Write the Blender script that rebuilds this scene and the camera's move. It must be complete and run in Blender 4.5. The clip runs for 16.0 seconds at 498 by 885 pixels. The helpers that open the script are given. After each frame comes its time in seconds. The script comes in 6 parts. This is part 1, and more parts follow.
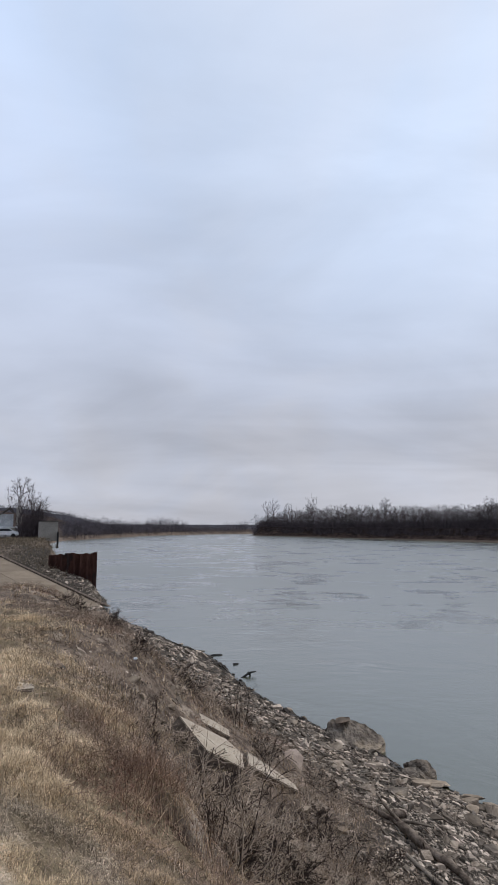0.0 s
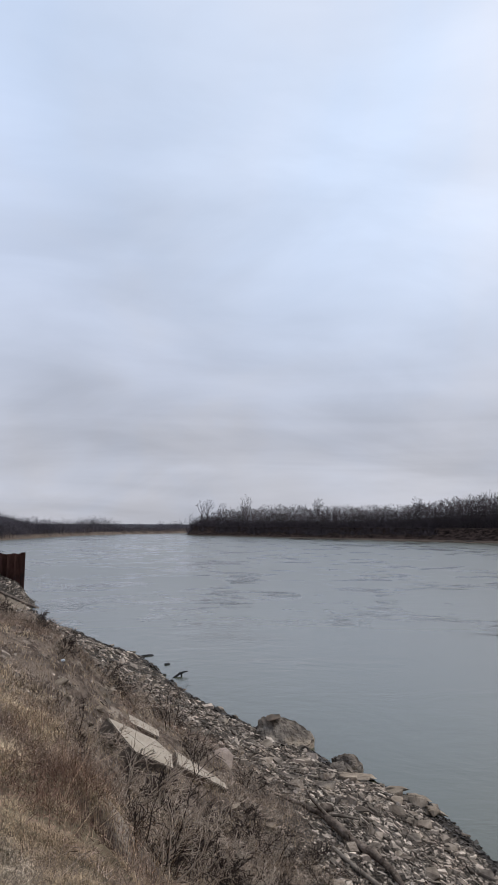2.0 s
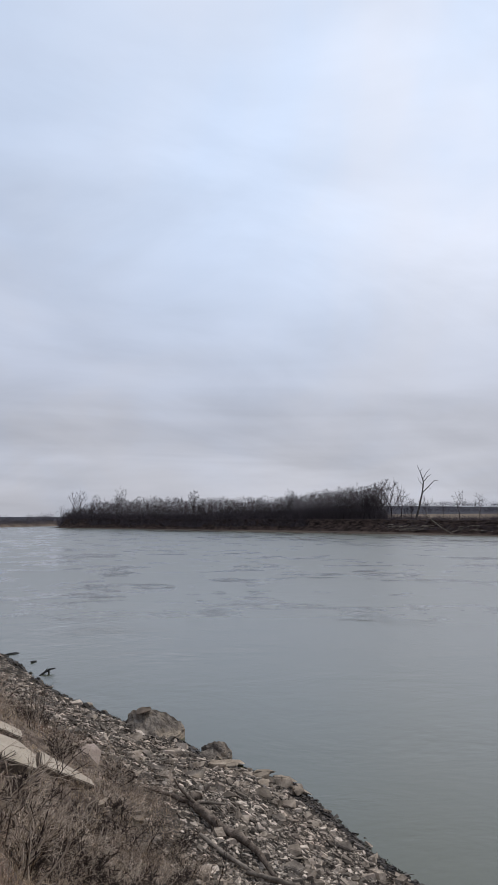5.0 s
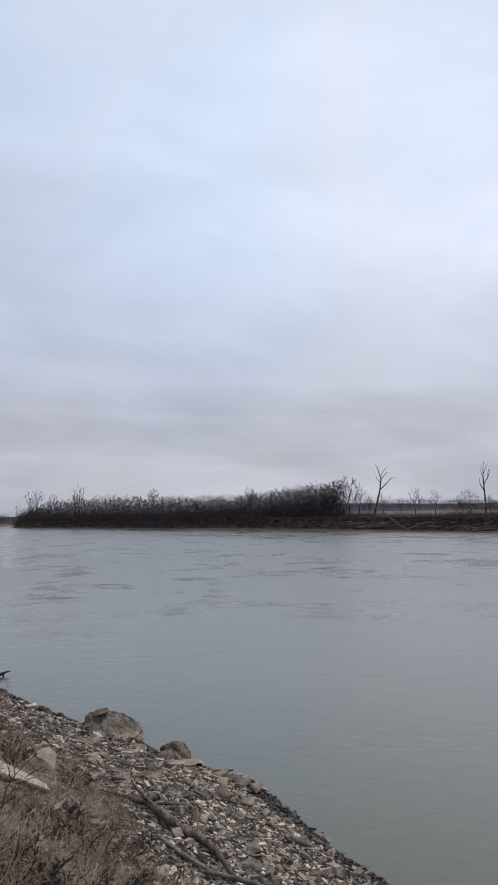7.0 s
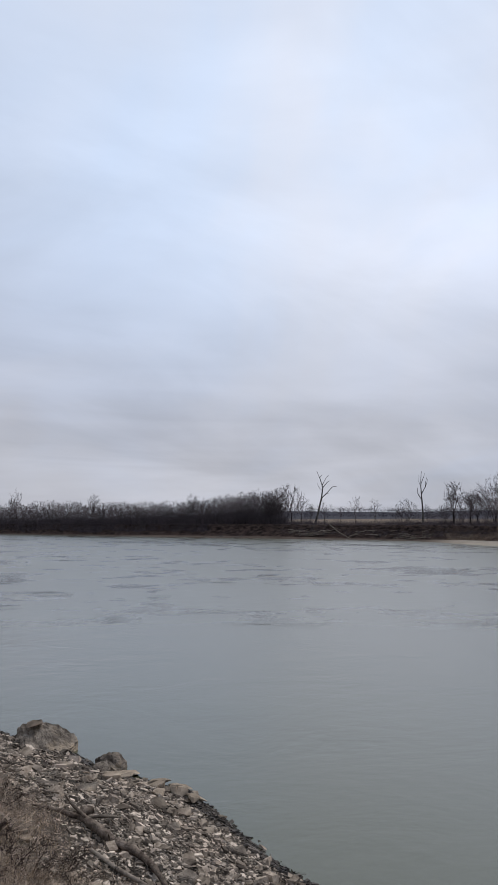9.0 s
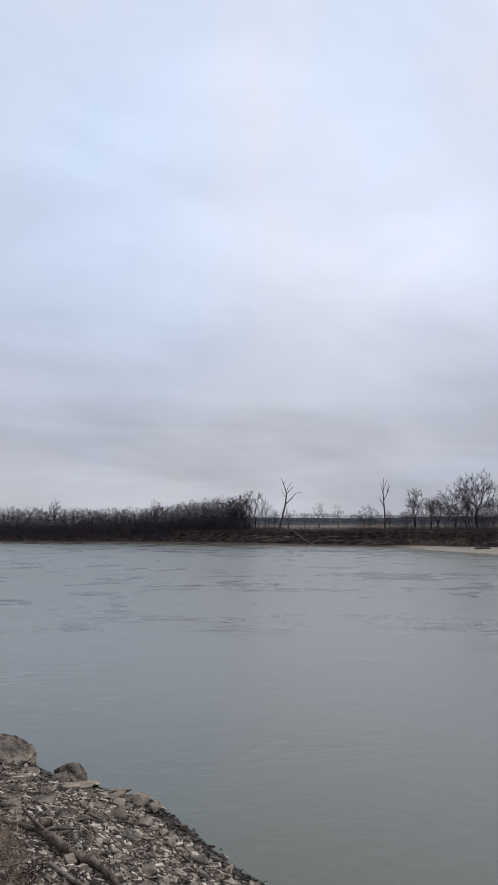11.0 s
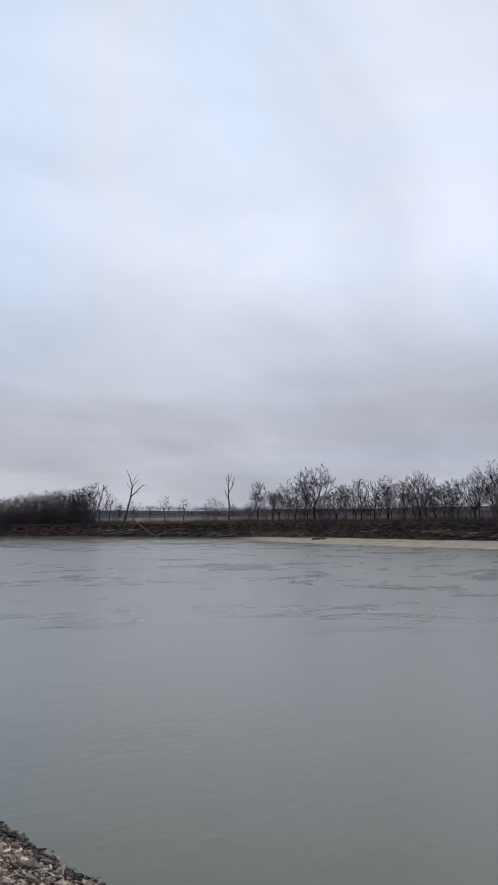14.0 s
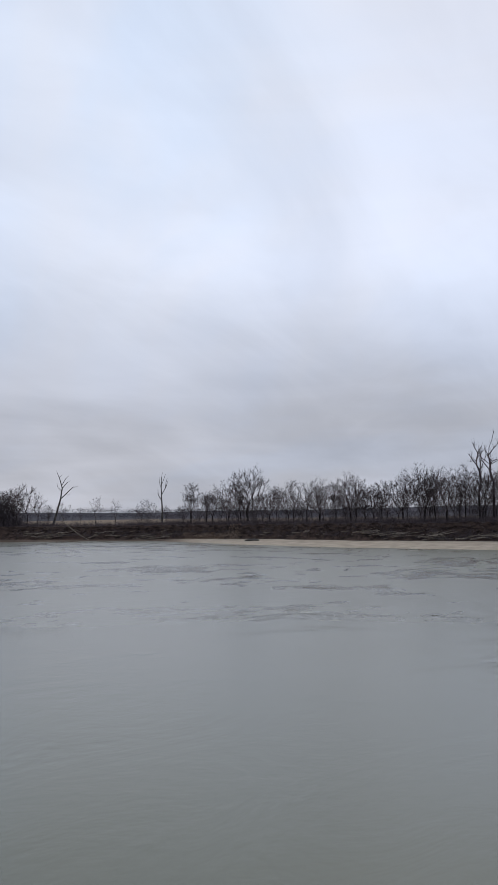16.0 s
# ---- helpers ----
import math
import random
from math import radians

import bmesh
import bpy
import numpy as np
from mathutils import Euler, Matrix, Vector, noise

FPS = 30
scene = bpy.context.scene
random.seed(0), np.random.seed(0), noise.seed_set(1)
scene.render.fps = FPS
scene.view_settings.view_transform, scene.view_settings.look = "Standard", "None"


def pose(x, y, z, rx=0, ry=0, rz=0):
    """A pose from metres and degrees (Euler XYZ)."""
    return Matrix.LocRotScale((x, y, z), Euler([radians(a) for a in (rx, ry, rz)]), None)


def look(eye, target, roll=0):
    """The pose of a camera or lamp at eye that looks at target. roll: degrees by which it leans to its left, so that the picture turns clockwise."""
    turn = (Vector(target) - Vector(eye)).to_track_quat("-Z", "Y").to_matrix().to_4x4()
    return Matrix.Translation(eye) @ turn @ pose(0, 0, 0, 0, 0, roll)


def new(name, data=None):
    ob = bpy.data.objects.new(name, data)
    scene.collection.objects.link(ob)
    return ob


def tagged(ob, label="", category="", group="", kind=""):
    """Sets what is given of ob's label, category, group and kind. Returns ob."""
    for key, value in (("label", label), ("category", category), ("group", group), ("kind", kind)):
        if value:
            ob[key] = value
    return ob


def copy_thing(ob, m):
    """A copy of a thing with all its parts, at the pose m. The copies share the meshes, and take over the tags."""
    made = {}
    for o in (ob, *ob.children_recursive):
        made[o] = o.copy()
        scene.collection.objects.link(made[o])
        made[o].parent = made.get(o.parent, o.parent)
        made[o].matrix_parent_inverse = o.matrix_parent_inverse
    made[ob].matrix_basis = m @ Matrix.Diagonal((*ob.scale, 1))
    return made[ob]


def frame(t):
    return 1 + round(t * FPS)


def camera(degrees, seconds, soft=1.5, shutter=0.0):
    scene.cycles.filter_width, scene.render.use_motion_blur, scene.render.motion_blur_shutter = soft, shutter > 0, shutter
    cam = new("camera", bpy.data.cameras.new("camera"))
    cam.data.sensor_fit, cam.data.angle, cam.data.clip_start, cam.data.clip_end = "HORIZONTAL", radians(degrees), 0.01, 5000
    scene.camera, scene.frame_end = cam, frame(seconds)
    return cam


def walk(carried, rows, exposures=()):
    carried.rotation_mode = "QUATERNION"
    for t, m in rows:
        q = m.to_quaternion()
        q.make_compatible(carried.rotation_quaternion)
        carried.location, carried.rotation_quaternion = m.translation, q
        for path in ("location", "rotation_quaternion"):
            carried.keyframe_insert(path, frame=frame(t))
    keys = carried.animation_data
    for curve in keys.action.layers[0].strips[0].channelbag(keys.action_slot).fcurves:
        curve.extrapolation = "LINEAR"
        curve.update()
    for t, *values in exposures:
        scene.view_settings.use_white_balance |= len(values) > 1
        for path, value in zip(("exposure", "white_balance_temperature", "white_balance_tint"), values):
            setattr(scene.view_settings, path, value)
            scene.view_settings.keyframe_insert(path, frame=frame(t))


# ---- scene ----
cam = camera(41.70, 16.0, soft=1.1)
# seconds; x, y, z in metres; then the turns in degrees
EYE = 6.0
ROWS = [
    (0.0, 0.000, 0.000, 0.000, 97.136, -0.248, -0.031),
    (0.5, 0.008, 0.000, -0.005, 97.146, -0.241, -0.974),
    (1.0, 0.014, 0.003, -0.008, 97.155, -0.158, -2.194),
    (1.5, 0.020, 0.006, -0.010, 97.148, -0.195, -3.911),
    (2.0, 0.026, 0.007, -0.012, 97.118, -0.249, -5.743),
    (2.5, 0.032, 0.010, -0.014, 97.103, -0.300, -7.558),
    (3.0, 0.038, 0.013, -0.018, 97.048, -0.290, -9.353),
    (3.5, 0.045, 0.016, -0.024, 96.968, -0.233, -11.191),
    (4.0, 0.052, 0.019, -0.027, 96.807, -0.167, -13.133),
    (4.5, 0.060, 0.022, -0.028, 96.582, -0.091, -15.064),
    (4.7, 0.060, 0.022, -0.028, 96.522, -0.062, -15.720),
    (6.8, 0.098, 0.032, -0.025, 96.246, 0.425, -19.652),
    (7.0, 0.098, 0.032, -0.025, 96.276, 0.445, -20.040),
    (7.5, 0.104, 0.036, -0.027, 96.375, 0.373, -21.277),
    (8.0, 0.108, 0.041, -0.028, 96.518, 0.163, -22.718),
    (8.5, 0.110, 0.046, -0.028, 96.712, 0.024, -24.034),
    (8.7, 0.110, 0.046, -0.028, 96.782, 0.004, -24.486),
    (10.8, 0.118, 0.050, -0.037, 97.382, 0.079, -27.704),
    (11.0, 0.118, 0.050, -0.037, 97.412, 0.079, -28.184),
    (11.5, 0.127, 0.049, -0.041, 97.371, 0.052, -29.781),
    (12.0, 0.137, 0.047, -0.045, 97.234, 0.114, -32.095),
    (12.5, 0.147, 0.042, -0.052, 97.072, 0.166, -34.576),
    (13.0, 0.157, 0.035, -0.062, 96.913, 0.242, -37.064),
    (13.5, 0.164, 0.028, -0.070, 96.818, 0.383, -39.388),
    (14.0, 0.170, 0.023, -0.075, 96.725, 0.478, -41.547),
    (14.5, 0.174, 0.020, -0.080, 96.704, 0.559, -43.516),
    (15.0, 0.178, 0.018, -0.082, 96.687, 0.669, -45.187),
    (15.5, 0.181, 0.016, -0.083, 96.746, 0.723, -46.450),
    (16.0, 0.184, 0.014, -0.084, 96.813, 0.771, -47.343),
]
walk(cam, [(t, pose(x, y, EYE + z, rx, ry, rz)) for t, x, y, z, rx, ry, rz in ROWS], exposures=[(0.0, 0.07), (8.0, 0.03), (16.0, 0.0)])

# ---------------------------------------------------------------- sky and light: a high overcast, brighter ahead to the right
def node(tree, kind, **values):
    n = tree.nodes.new(kind)
    for key, value in values.items():
        if key in n.inputs:
            n.inputs[key].default_value = value
    return n


def maths(tree, op, a, b=None, c=None, clamp=False):
    n = tree.nodes.new("ShaderNodeMath")
    n.operation, n.use_clamp = op, clamp
    for i, v in enumerate((a, b, c)):
        if v is None:
            continue
        if isinstance(v, (int, float)):
            n.inputs[i].default_value = v
        else:
            tree.links.new(v, n.inputs[i])
    return n.outputs[0]


def mixed(tree, fac, a, b, how="MIX"):
    n = tree.nodes.new("ShaderNodeMix")
    n.data_type, n.blend_type = "RGBA", how
    for slot, v in ((0, fac), (6, a), (7, b)):
        if isinstance(v, (int, float)):
            n.inputs[slot].default_value = v
        elif isinstance(v, (tuple, list)):
            n.inputs[slot].default_value = (*v, 1)
        else:
            tree.links.new(v, n.inputs[slot])
    return n.outputs[2]


def noisy(tree, vector, scale, detail=4.0, roughness=0.55, stretch=None, distortion=0.0):
    if stretch:
        m = tree.nodes.new("ShaderNodeMapping")
        m.inputs["Scale"].default_value = stretch
        tree.links.new(vector, m.inputs["Vector"])
        vector = m.outputs[0]
    n = node(tree, "ShaderNodeTexNoise", Scale=scale, Detail=detail, Roughness=roughness, Distortion=distortion)
    tree.links.new(vector, n.inputs["Vector"])
    return n.outputs["Fac"]


def ranged(tree, v, a, b, lo=0.0, hi=1.0):
    n = tree.nodes.new("ShaderNodeMapRange")
    n.interpolation_type = "SMOOTHSTEP"
    for i, value in enumerate((a, b, lo, hi)):
        n.inputs[i + 1].default_value = value
    tree.links.new(v, n.inputs[0])
    return n.outputs[0]


SUN_AZ, SUN_EL = 62.0, 60.0
world = bpy.data.worlds.new("overcast_sky")
scene.world = world
world.use_nodes = True
wt = world.node_tree
wt.nodes.clear()
way = wt.nodes.new("ShaderNodeTexCoord").outputs["Generated"]
sep = wt.nodes.new("ShaderNodeSeparateXYZ")
wt.links.new(way, sep.inputs[0])
up = maths(wt, "MAXIMUM", sep.outputs[2], 0.0)
flat = maths(wt, "ADD", up, 0.42)
deck = wt.nodes.new("ShaderNodeCombineXYZ")
wt.links.new(maths(wt, "DIVIDE", sep.outputs[0], flat), deck.inputs[0])
wt.links.new(maths(wt, "DIVIDE", sep.outputs[1], flat), deck.inputs[1])
deck.inputs[2].default_value = 3.7
# brightness toward the hidden sun
toward = node(wt, "ShaderNodeVectorMath")
toward.operation = "DOT_PRODUCT"
wt.links.new(way, toward.inputs[0])
toward.inputs[1].default_value = (math.sin(radians(SUN_AZ)) * math.cos(radians(40)), math.cos(radians(SUN_AZ)) * math.cos(radians(40)), math.sin(radians(40)))
glow = ranged(wt, toward.outputs["Value"], 0.5, 1.0)
rise = ranged(wt, up, 0.0, 0.75)
low = (0.525, 0.535, 0.60)
high = (0.60, 0.695, 0.875)
bright = (0.80, 0.835, 0.95)
deck_colour = mixed(wt, rise, low, high)
deck_colour = mixed(wt, maths(wt, "MULTIPLY", glow, ranged(wt, up, 0.03, 0.45)), deck_colour, bright)
tone = ranged(wt, noisy(wt, deck.outputs[0], 1.4, 4.0, 0.55, stretch=(1.3, 0.8, 1.0), distortion=0.6), 0.35, 0.65)
deck_colour = mixed(wt, maths(wt, "MULTIPLY", tone, 0.9), deck_colour, mixed(wt, 1.0, deck_colour, (0.965, 1.01, 1.07), "MULTIPLY"))
# thinner cloud letting blue through, away from the sun
gap = node(wt, "ShaderNodeVectorMath")
gap.operation = "DOT_PRODUCT"
wt.links.new(way, gap.inputs[0])
gap.inputs[1].default_value = (math.sin(radians(20)) * math.cos(radians(43)), math.cos(radians(20)) * math.cos(radians(43)), math.sin(radians(43)))
gap_part = maths(wt, "MULTIPLY", ranged(wt, gap.outputs["Value"], 0.80, 0.99), ranged(wt, tone, 0.0, 1.0, 0.4, 1.0))
deck_colour = mixed(wt, gap_part, deck_colour, mixed(wt, 1.0, deck_colour, (0.915, 0.96, 0.985), "MULTIPLY"))
big = ranged(wt, noisy(wt, deck.outputs[0], 1.15, 3.0, 0.5, distortion=0.35), 0.30, 0.72)
fine = ranged(wt, noisy(wt, deck.outputs[0], 2.8, 5.0, 0.55, stretch=(0.7, 1.25, 1.0), distortion=0.5), 0.28, 0.74)
shade = maths(wt, "ADD", maths(wt, "MULTIPLY", big, 0.17), maths(wt, "MULTIPLY", fine, 0.13))
strips = ranged(wt, noisy(wt, way, 2.4, 4.0, 0.5, stretch=(0.8, 0.8, 8.0), distortion=0.4), 0.36, 0.66)
strips = maths(wt, "MULTIPLY", maths(wt, "SUBTRACT", strips, 0.5), ranged(wt, up, 0.02, 0.30, 0.13, 0.02))
wander = maths(wt, "ADD", up, maths(wt, "MULTIPLY", maths(wt, "SUBTRACT", noisy(wt, way, 2.0, 4.0, 0.55, stretch=(1.0, 1.0, 3.0)), 0.5), 0.22))
band = maths(wt, "MULTIPLY", ranged(wt, wander, 0.05, 0.15), ranged(wt, wander, 0.19, 0.36, 1.0, 0.0))
shade = maths(wt, "SUBTRACT", shade, maths(wt, "MULTIPLY", band, 0.09))
shade = maths(wt, "ADD", maths(wt, "ADD", shade, strips), 0.865)
scaled = node(wt, "ShaderNodeVectorMath")
scaled.operation = "SCALE"
wt.links.new(deck_colour, scaled.inputs[0])
wt.links.new(shade, scaled.inputs["Scale"])
sky = wt.nodes.new("ShaderNodeTexSky")
sky.sky_type, sky.sun_disc = "NISHITA", False
sky.sun_elevation, sky.sun_rotation = radians(SUN_EL), radians(SUN_AZ)
thin = wt.nodes.new("ShaderNodeBackground")
thin.inputs["Strength"].default_value = 0.05
wt.links.new(sky.outputs[0], thin.inputs["Color"])
cloud = wt.nodes.new("ShaderNodeBackground")
cloud.inputs["Strength"].default_value = 1.0
wt.links.new(scaled.outputs[0], cloud.inputs["Color"])
both = wt.nodes.new("ShaderNodeMixShader")
both.inputs[0].default_value = 0.94
wt.links.new(thin.outputs[0], both.inputs[1])
wt.links.new(cloud.outputs[0], both.inputs[2])
wt.links.new(both.outputs[0], wt.nodes.new("ShaderNodeOutputWorld").inputs[0])

sun = new("sun", bpy.data.lights.new("sun", "SUN"))
sun.data.energy, sun.data.angle, sun.data.color = 1.75, radians(40), (1.0, 0.96, 0.90)
sun.matrix_world = look((0, 0, 0), (-math.sin(radians(SUN_AZ)) * math.cos(radians(SUN_EL)), -math.cos(radians(SUN_AZ)) * math.cos(radians(SUN_EL)), -math.sin(radians(SUN_EL))))
# ---------------------------------------------------------------- the lie of the land
# x right, y ahead, z up; the water stands at z = 0 and the eye is 6 m above it.
NEAR_SHORE = np.array([(60, -160), (30, -60), (14, -20), (10.0, -6), (8.2, 1), (7.1, 5.5), (6.0, 9.8), (5.75, 12), (5.4, 14.6),
                       (4.3, 16.1), (3.5, 18.1), (1.9, 20.9), (0.2, 24.6), (-1.5, 30.4), (-3.3, 33.4), (-5.7, 38.1), (-8.7, 43.2),
                       (-10.8, 50), (-11.3, 53.2), (-12.7, 56.2), (-18.6, 61.6), (-21.6, 76), (-29.6, 107), (-46, 150), (-58, 190), (-65, 232),
                       (-61, 256), (-58, 282), (-52.5, 323), (-43, 360), (-29, 384), (-7, 412), (34, 458), (100, 560), (180, 740), (250, 1000), (320, 4400)], float)
FAR_WATER = np.array([(420, 4400), (340, 1000), (250, 730), (150, 540), (70, 440), (14, 384), (0.5, 362), (17, 338), (43, 301),
                      (66, 266), (82, 240), (98, 215), (112, 195), (124, 178), (131, 163), (127, 142), (120, 112), (115.5, 81),
                      (118, 62), (119, 49), (120, 20), (118, -20), (108, -80), (80, -200), (40, -400)], float)
FAR_BANK = np.array([(428, 4400), (348, 1000), (257, 728), (156, 537), (75, 436), (18, 382), (1.5, 364), (20, 341), (46, 305),
                     (71, 271), (91, 245), (106, 221), (117, 201), (128, 182), (136, 167), (139, 150), (138, 118), (136, 88),
                     (137, 66), (138, 49), (139, 20), (136, -20), (126, -80), (98, -200), (58, -400)], float)
RAMP_FOOT, RAMP_RUN, RAMP_SIDE = np.array((-10.9, 49.6)), np.array((-0.67, 0.742)), np.array((-0.742, -0.67))
RAMP_GRADE, RAMP_WIDE, RAMP_LONG = 0.14, 5.5, 34.0


def shore_distance(x, y, line, left):
    """Signed distance to a line of the plan; positive on the land's side."""
    best, sign = np.full(x.shape, 1e9), np.ones(x.shape)
    for (ax, ay), (bx, by) in zip(line[:-1], line[1:]):
        dx, dy = bx - ax, by - ay
        k = np.clip(((x - ax) * dx + (y - ay) * dy) / (dx * dx + dy * dy), 0, 1)
        px, py = x - ax - k * dx, y - ay - k * dy
        d = px * px + py * py
        closer = d < best
        best = np.where(closer, d, best)
        sign = np.where(closer, np.sign(dx * (y - ay) - dy * (x - ax)), sign)
    return np.sqrt(best) * sign * (1 if left else -1)


def lattice(ix, iy, seed):
    h = (ix * 374761393 + iy * 668265263 + seed * 1442695041) & 0x7FFFFFFF
    h = ((h ^ (h >> 13)) * 1274126177) & 0x7FFFFFFF
    return ((h ^ (h >> 16)) & 0xFFFF) / 65535.0


def rough(x, y, size, seed=0):
    """Smooth value noise from -1 to 1 with lumps of that size."""
    x, y = x / size, y / size
    ix, iy = np.floor(x).astype(np.int64), np.floor(y).astype(np.int64)
    fx, fy = x - ix, y - iy
    fx, fy = fx * fx * (3 - 2 * fx), fy * fy * (3 - 2 * fy)
    a = lattice(ix, iy, seed) * (1 - fx) + lattice(ix + 1, iy, seed) * fx
    b = lattice(ix, iy + 1, seed) * (1 - fx) + lattice(ix + 1, iy + 1, seed) * fx
    return (a * (1 - fy) + b * fy) * 2 - 1


def step(v, a, b):
    k = np.clip((v - a) / (b - a), 0, 1)
    return k * k * (3 - 2 * k)


NEAR_S = [-60, -12, -3, 0, 1, 3, 4.2, 5.4, 6.6, 7.6, 8.6, 10, 14, 30, 120]
NEAR_Z = [-5, -3, -0.9, 0.0, 0.27, 0.85, 1.3, 2.0, 3.05, 3.95, 4.35, 4.5, 4.7, 4.9, 5.2]


def land(x, y):
    """Height of the ground, and its covers: bare stones, sand, grass, earth cut and painted shade."""
    x, y = np.asarray(x, float), np.asarray(y, float)
    s = shore_distance(x, y, NEAR_SHORE, True)
    s_far = shore_distance(x, y, FAR_WATER, True)
    s_bank = shore_distance(x, y, FAR_BANK, True)
    dist = np.hypot(x, y)
    # our own side of the river
    edge = rough(x, y, 2.3, 1) * 0.45 + rough(x, y, 0.7, 2) * 0.12
    keep = np.clip((s - 0.3) / 3, 0, 1) * np.clip(60 / (dist + 1), 0, 1)
    steep = 1 + 1.6 * step(y, 60, 72)
    z = np.interp(s * steep + edge * keep + rough(x, y, 1.1, 12) * 0.12 * (dist < 80), NEAR_S, NEAR_Z)
    kx, ky = x - RAMP_FOOT[0], y - RAMP_FOOT[1]
    run, side = kx * RAMP_RUN[0] + ky * RAMP_RUN[1], kx * RAMP_SIDE[0] + ky * RAMP_SIDE[1]
    ramp_z = RAMP_GRADE * np.clip(run, -4, RAMP_LONG)
    off_run = np.maximum(np.maximum(-run, run - RAMP_LONG), 0)
    off = np.hypot(off_run, np.maximum(np.maximum(-side, side - RAMP_WIDE), 0))
    cut = np.maximum(ramp_z, 0) * (run > 0) - 0.12 + np.where(side < 0, 0.30, 0.15) * off
    near_ramp = (off < 40) & (s > -1)
    z = np.where(near_ramp, np.minimum(z, np.maximum(cut, np.where(off <= 0, ramp_z - 0.12, cut))), z)
    fill = np.minimum(ramp_z + 0.05 + 0.2 * off, 3.4)
    z = np.where((side < 0) & (off < 9) & (run > 1) & (run < 30) & (s > 0.1), np.maximum(z, fill * step(s, 0.1, 0.9)), z)
    # the town's flat behind the ramp and the wooded hill farther up the river
    z = np.where((y > 55) & (s > 0), np.minimum(z, 3.7 - 2.3 * step(y, 118, 170) + np.clip(s - 30, 0, 200) * 0.004), z)
    hill = 12.5 * np.exp(-(((x + 208) / 38) ** 4 + ((y - 672) / 120) ** 2)) + 20 * np.exp(-(((x + 272) / 44) ** 2 + ((y - 655) / 130) ** 2))
    z = z + np.where((s > 25), hill * step(s, 25, 120), 0)
    # the other side
    ragged = rough(x, y, 17, 4) * 1.2 + rough(x, y, 5, 5) * 1.0 + rough(x, y, 2.2, 6) * 0.8 + rough(x, y, 1.1, 13) * 0.45
    zb = np.interp(s_bank + ragged * 0.8, [-3, 0, 0.9, 2.2, 3.0, 3.4, 7, 60, 400, 2500], [0, 0.15, 1.2, 2.1, 2.9, 4.75, 5.0, 5.1, 6.8, 14])
    zb = zb + (rough(x, y, 1.3, 14) * 0.3 + rough(x, y, 0.6, 15) * 0.14) * step(s_bank, -1, 1) * (1 - step(s_bank, 3.5, 9))
    zs = np.interp(s_far, [-60, -8, 0, 4, 14, 25], [-5, -1.2, 0, 0.3, 0.75, 0.9])
    zf = np.where(s_bank > -3, np.maximum(zs, zb), zs)
    bearing = np.degrees(np.arctan2(x, y))
    beyond = step(dist + 50 * rough(x, y, 160, 7), 480, 760) * step(bearing, 10, 20) * step(s_bank, 20, 60)
    ridge = (9.0 + 1.8 * rough(x, y, 150, 8) + 1.2 * rough(x, y, 60, 18)) * beyond
    zf = zf + ridge + 1.9 * step(dist, 190, 480) * step(s_bank, 8, 40)
    far_side = s_far > s
    z = np.where(far_side, zf, z)
    # a washed-out hollow under the grass edge
    hollow = np.exp(-(((x + 0.55) / 0.21) ** 2 + ((y - 5.12) / 0.19) ** 2) ** 3)
    around = np.exp(-(((x + 0.55) / 0.23) ** 2 + ((y - 5.12) / 0.21) ** 2) ** 3)
    z = z + 0.14 * np.exp(-(((x + 0.6) / 0.4) ** 2 + ((y - 5.7) / 0.4) ** 2)) - 0.34 * hollow
    # soil silted up against the broken slabs
    k = np.clip(((x + 0.62) * 1.42 + (y - 9.25) * 1.7) / (1.42 ** 2 + 1.7 ** 2), 0, 1)
    z = z + 0.13 * np.exp(-((x + 0.62 - 1.42 * k) ** 2 + (y - 9.25 - 1.7 * k) ** 2) / 0.09)
    # lumps: fine close by, broad far off
    bump = rough(x, y, 0.45, 9) * 0.05 + rough(x, y, 0.17, 10) * 0.025
    z = z + bump * np.clip(25 / (dist + 1), 0, 1) * step(s, -0.5, 0.8) * (off > 0.3) * np.where(far_side, 0, 1)
    z = z + rough(x, y, 30, 11) * 0.12 * step(dist, 60, 120)
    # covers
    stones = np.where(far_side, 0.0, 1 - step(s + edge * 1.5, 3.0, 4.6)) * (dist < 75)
    grass = np.where(far_side, step(s_bank, 4.5, 8) * 0.35 * (1 - step(dist, 440, 520)), step(s + edge * 1.2 - np.clip(y - 7.5, 0, 12) * 0.3, 7.2 - 1.5 * step(-y, -8.0, -6.0), 8.5 - 1.5 * step(-y, -8.0, -6.0)) * (1 - around) * (1 - step(x + 0.25 * edge, -0.72, -0.45) * (y > 4.95) * (y < 7.5)) * (1 - 0.85 * step(y, 200, 330)) * (1 - 0.8 * step(y + edge * 3, 14, 21) * (y < 58)))
    bar = step(bearing, 39.5, 44)
    sand = np.where(far_side, (1 - step(s_bank + ragged * 0.8, -1.3, -0.2)) * (0.08 + 0.92 * bar), 0.0)
    # round the hollow and under far woods, the dark clay tone stands in for shade
    clay_and_shade = np.where(far_side, np.maximum(step(s_bank + ragged * 0.8, -4, -1.5), (0.85 + 0.2 * rough(x, y, 4, 16)) * (1 - bar)) * (1 - step(s_bank, 4.2, 6.5)) + np.maximum(0.9 * step(dist, 440, 520), 0.55 * step(s_bank, 4, 8) * step(bearing, 39, 42)), np.maximum(step(y, 120, 200) * 0.93 * step(s + rough(x, y, 9, 17) * 2, 1.5, 5), np.minimum(1.3 * around, 1) * (y < 20)))
    return z, s, s_far, s_bank, stones, grass, sand, clay_and_shade


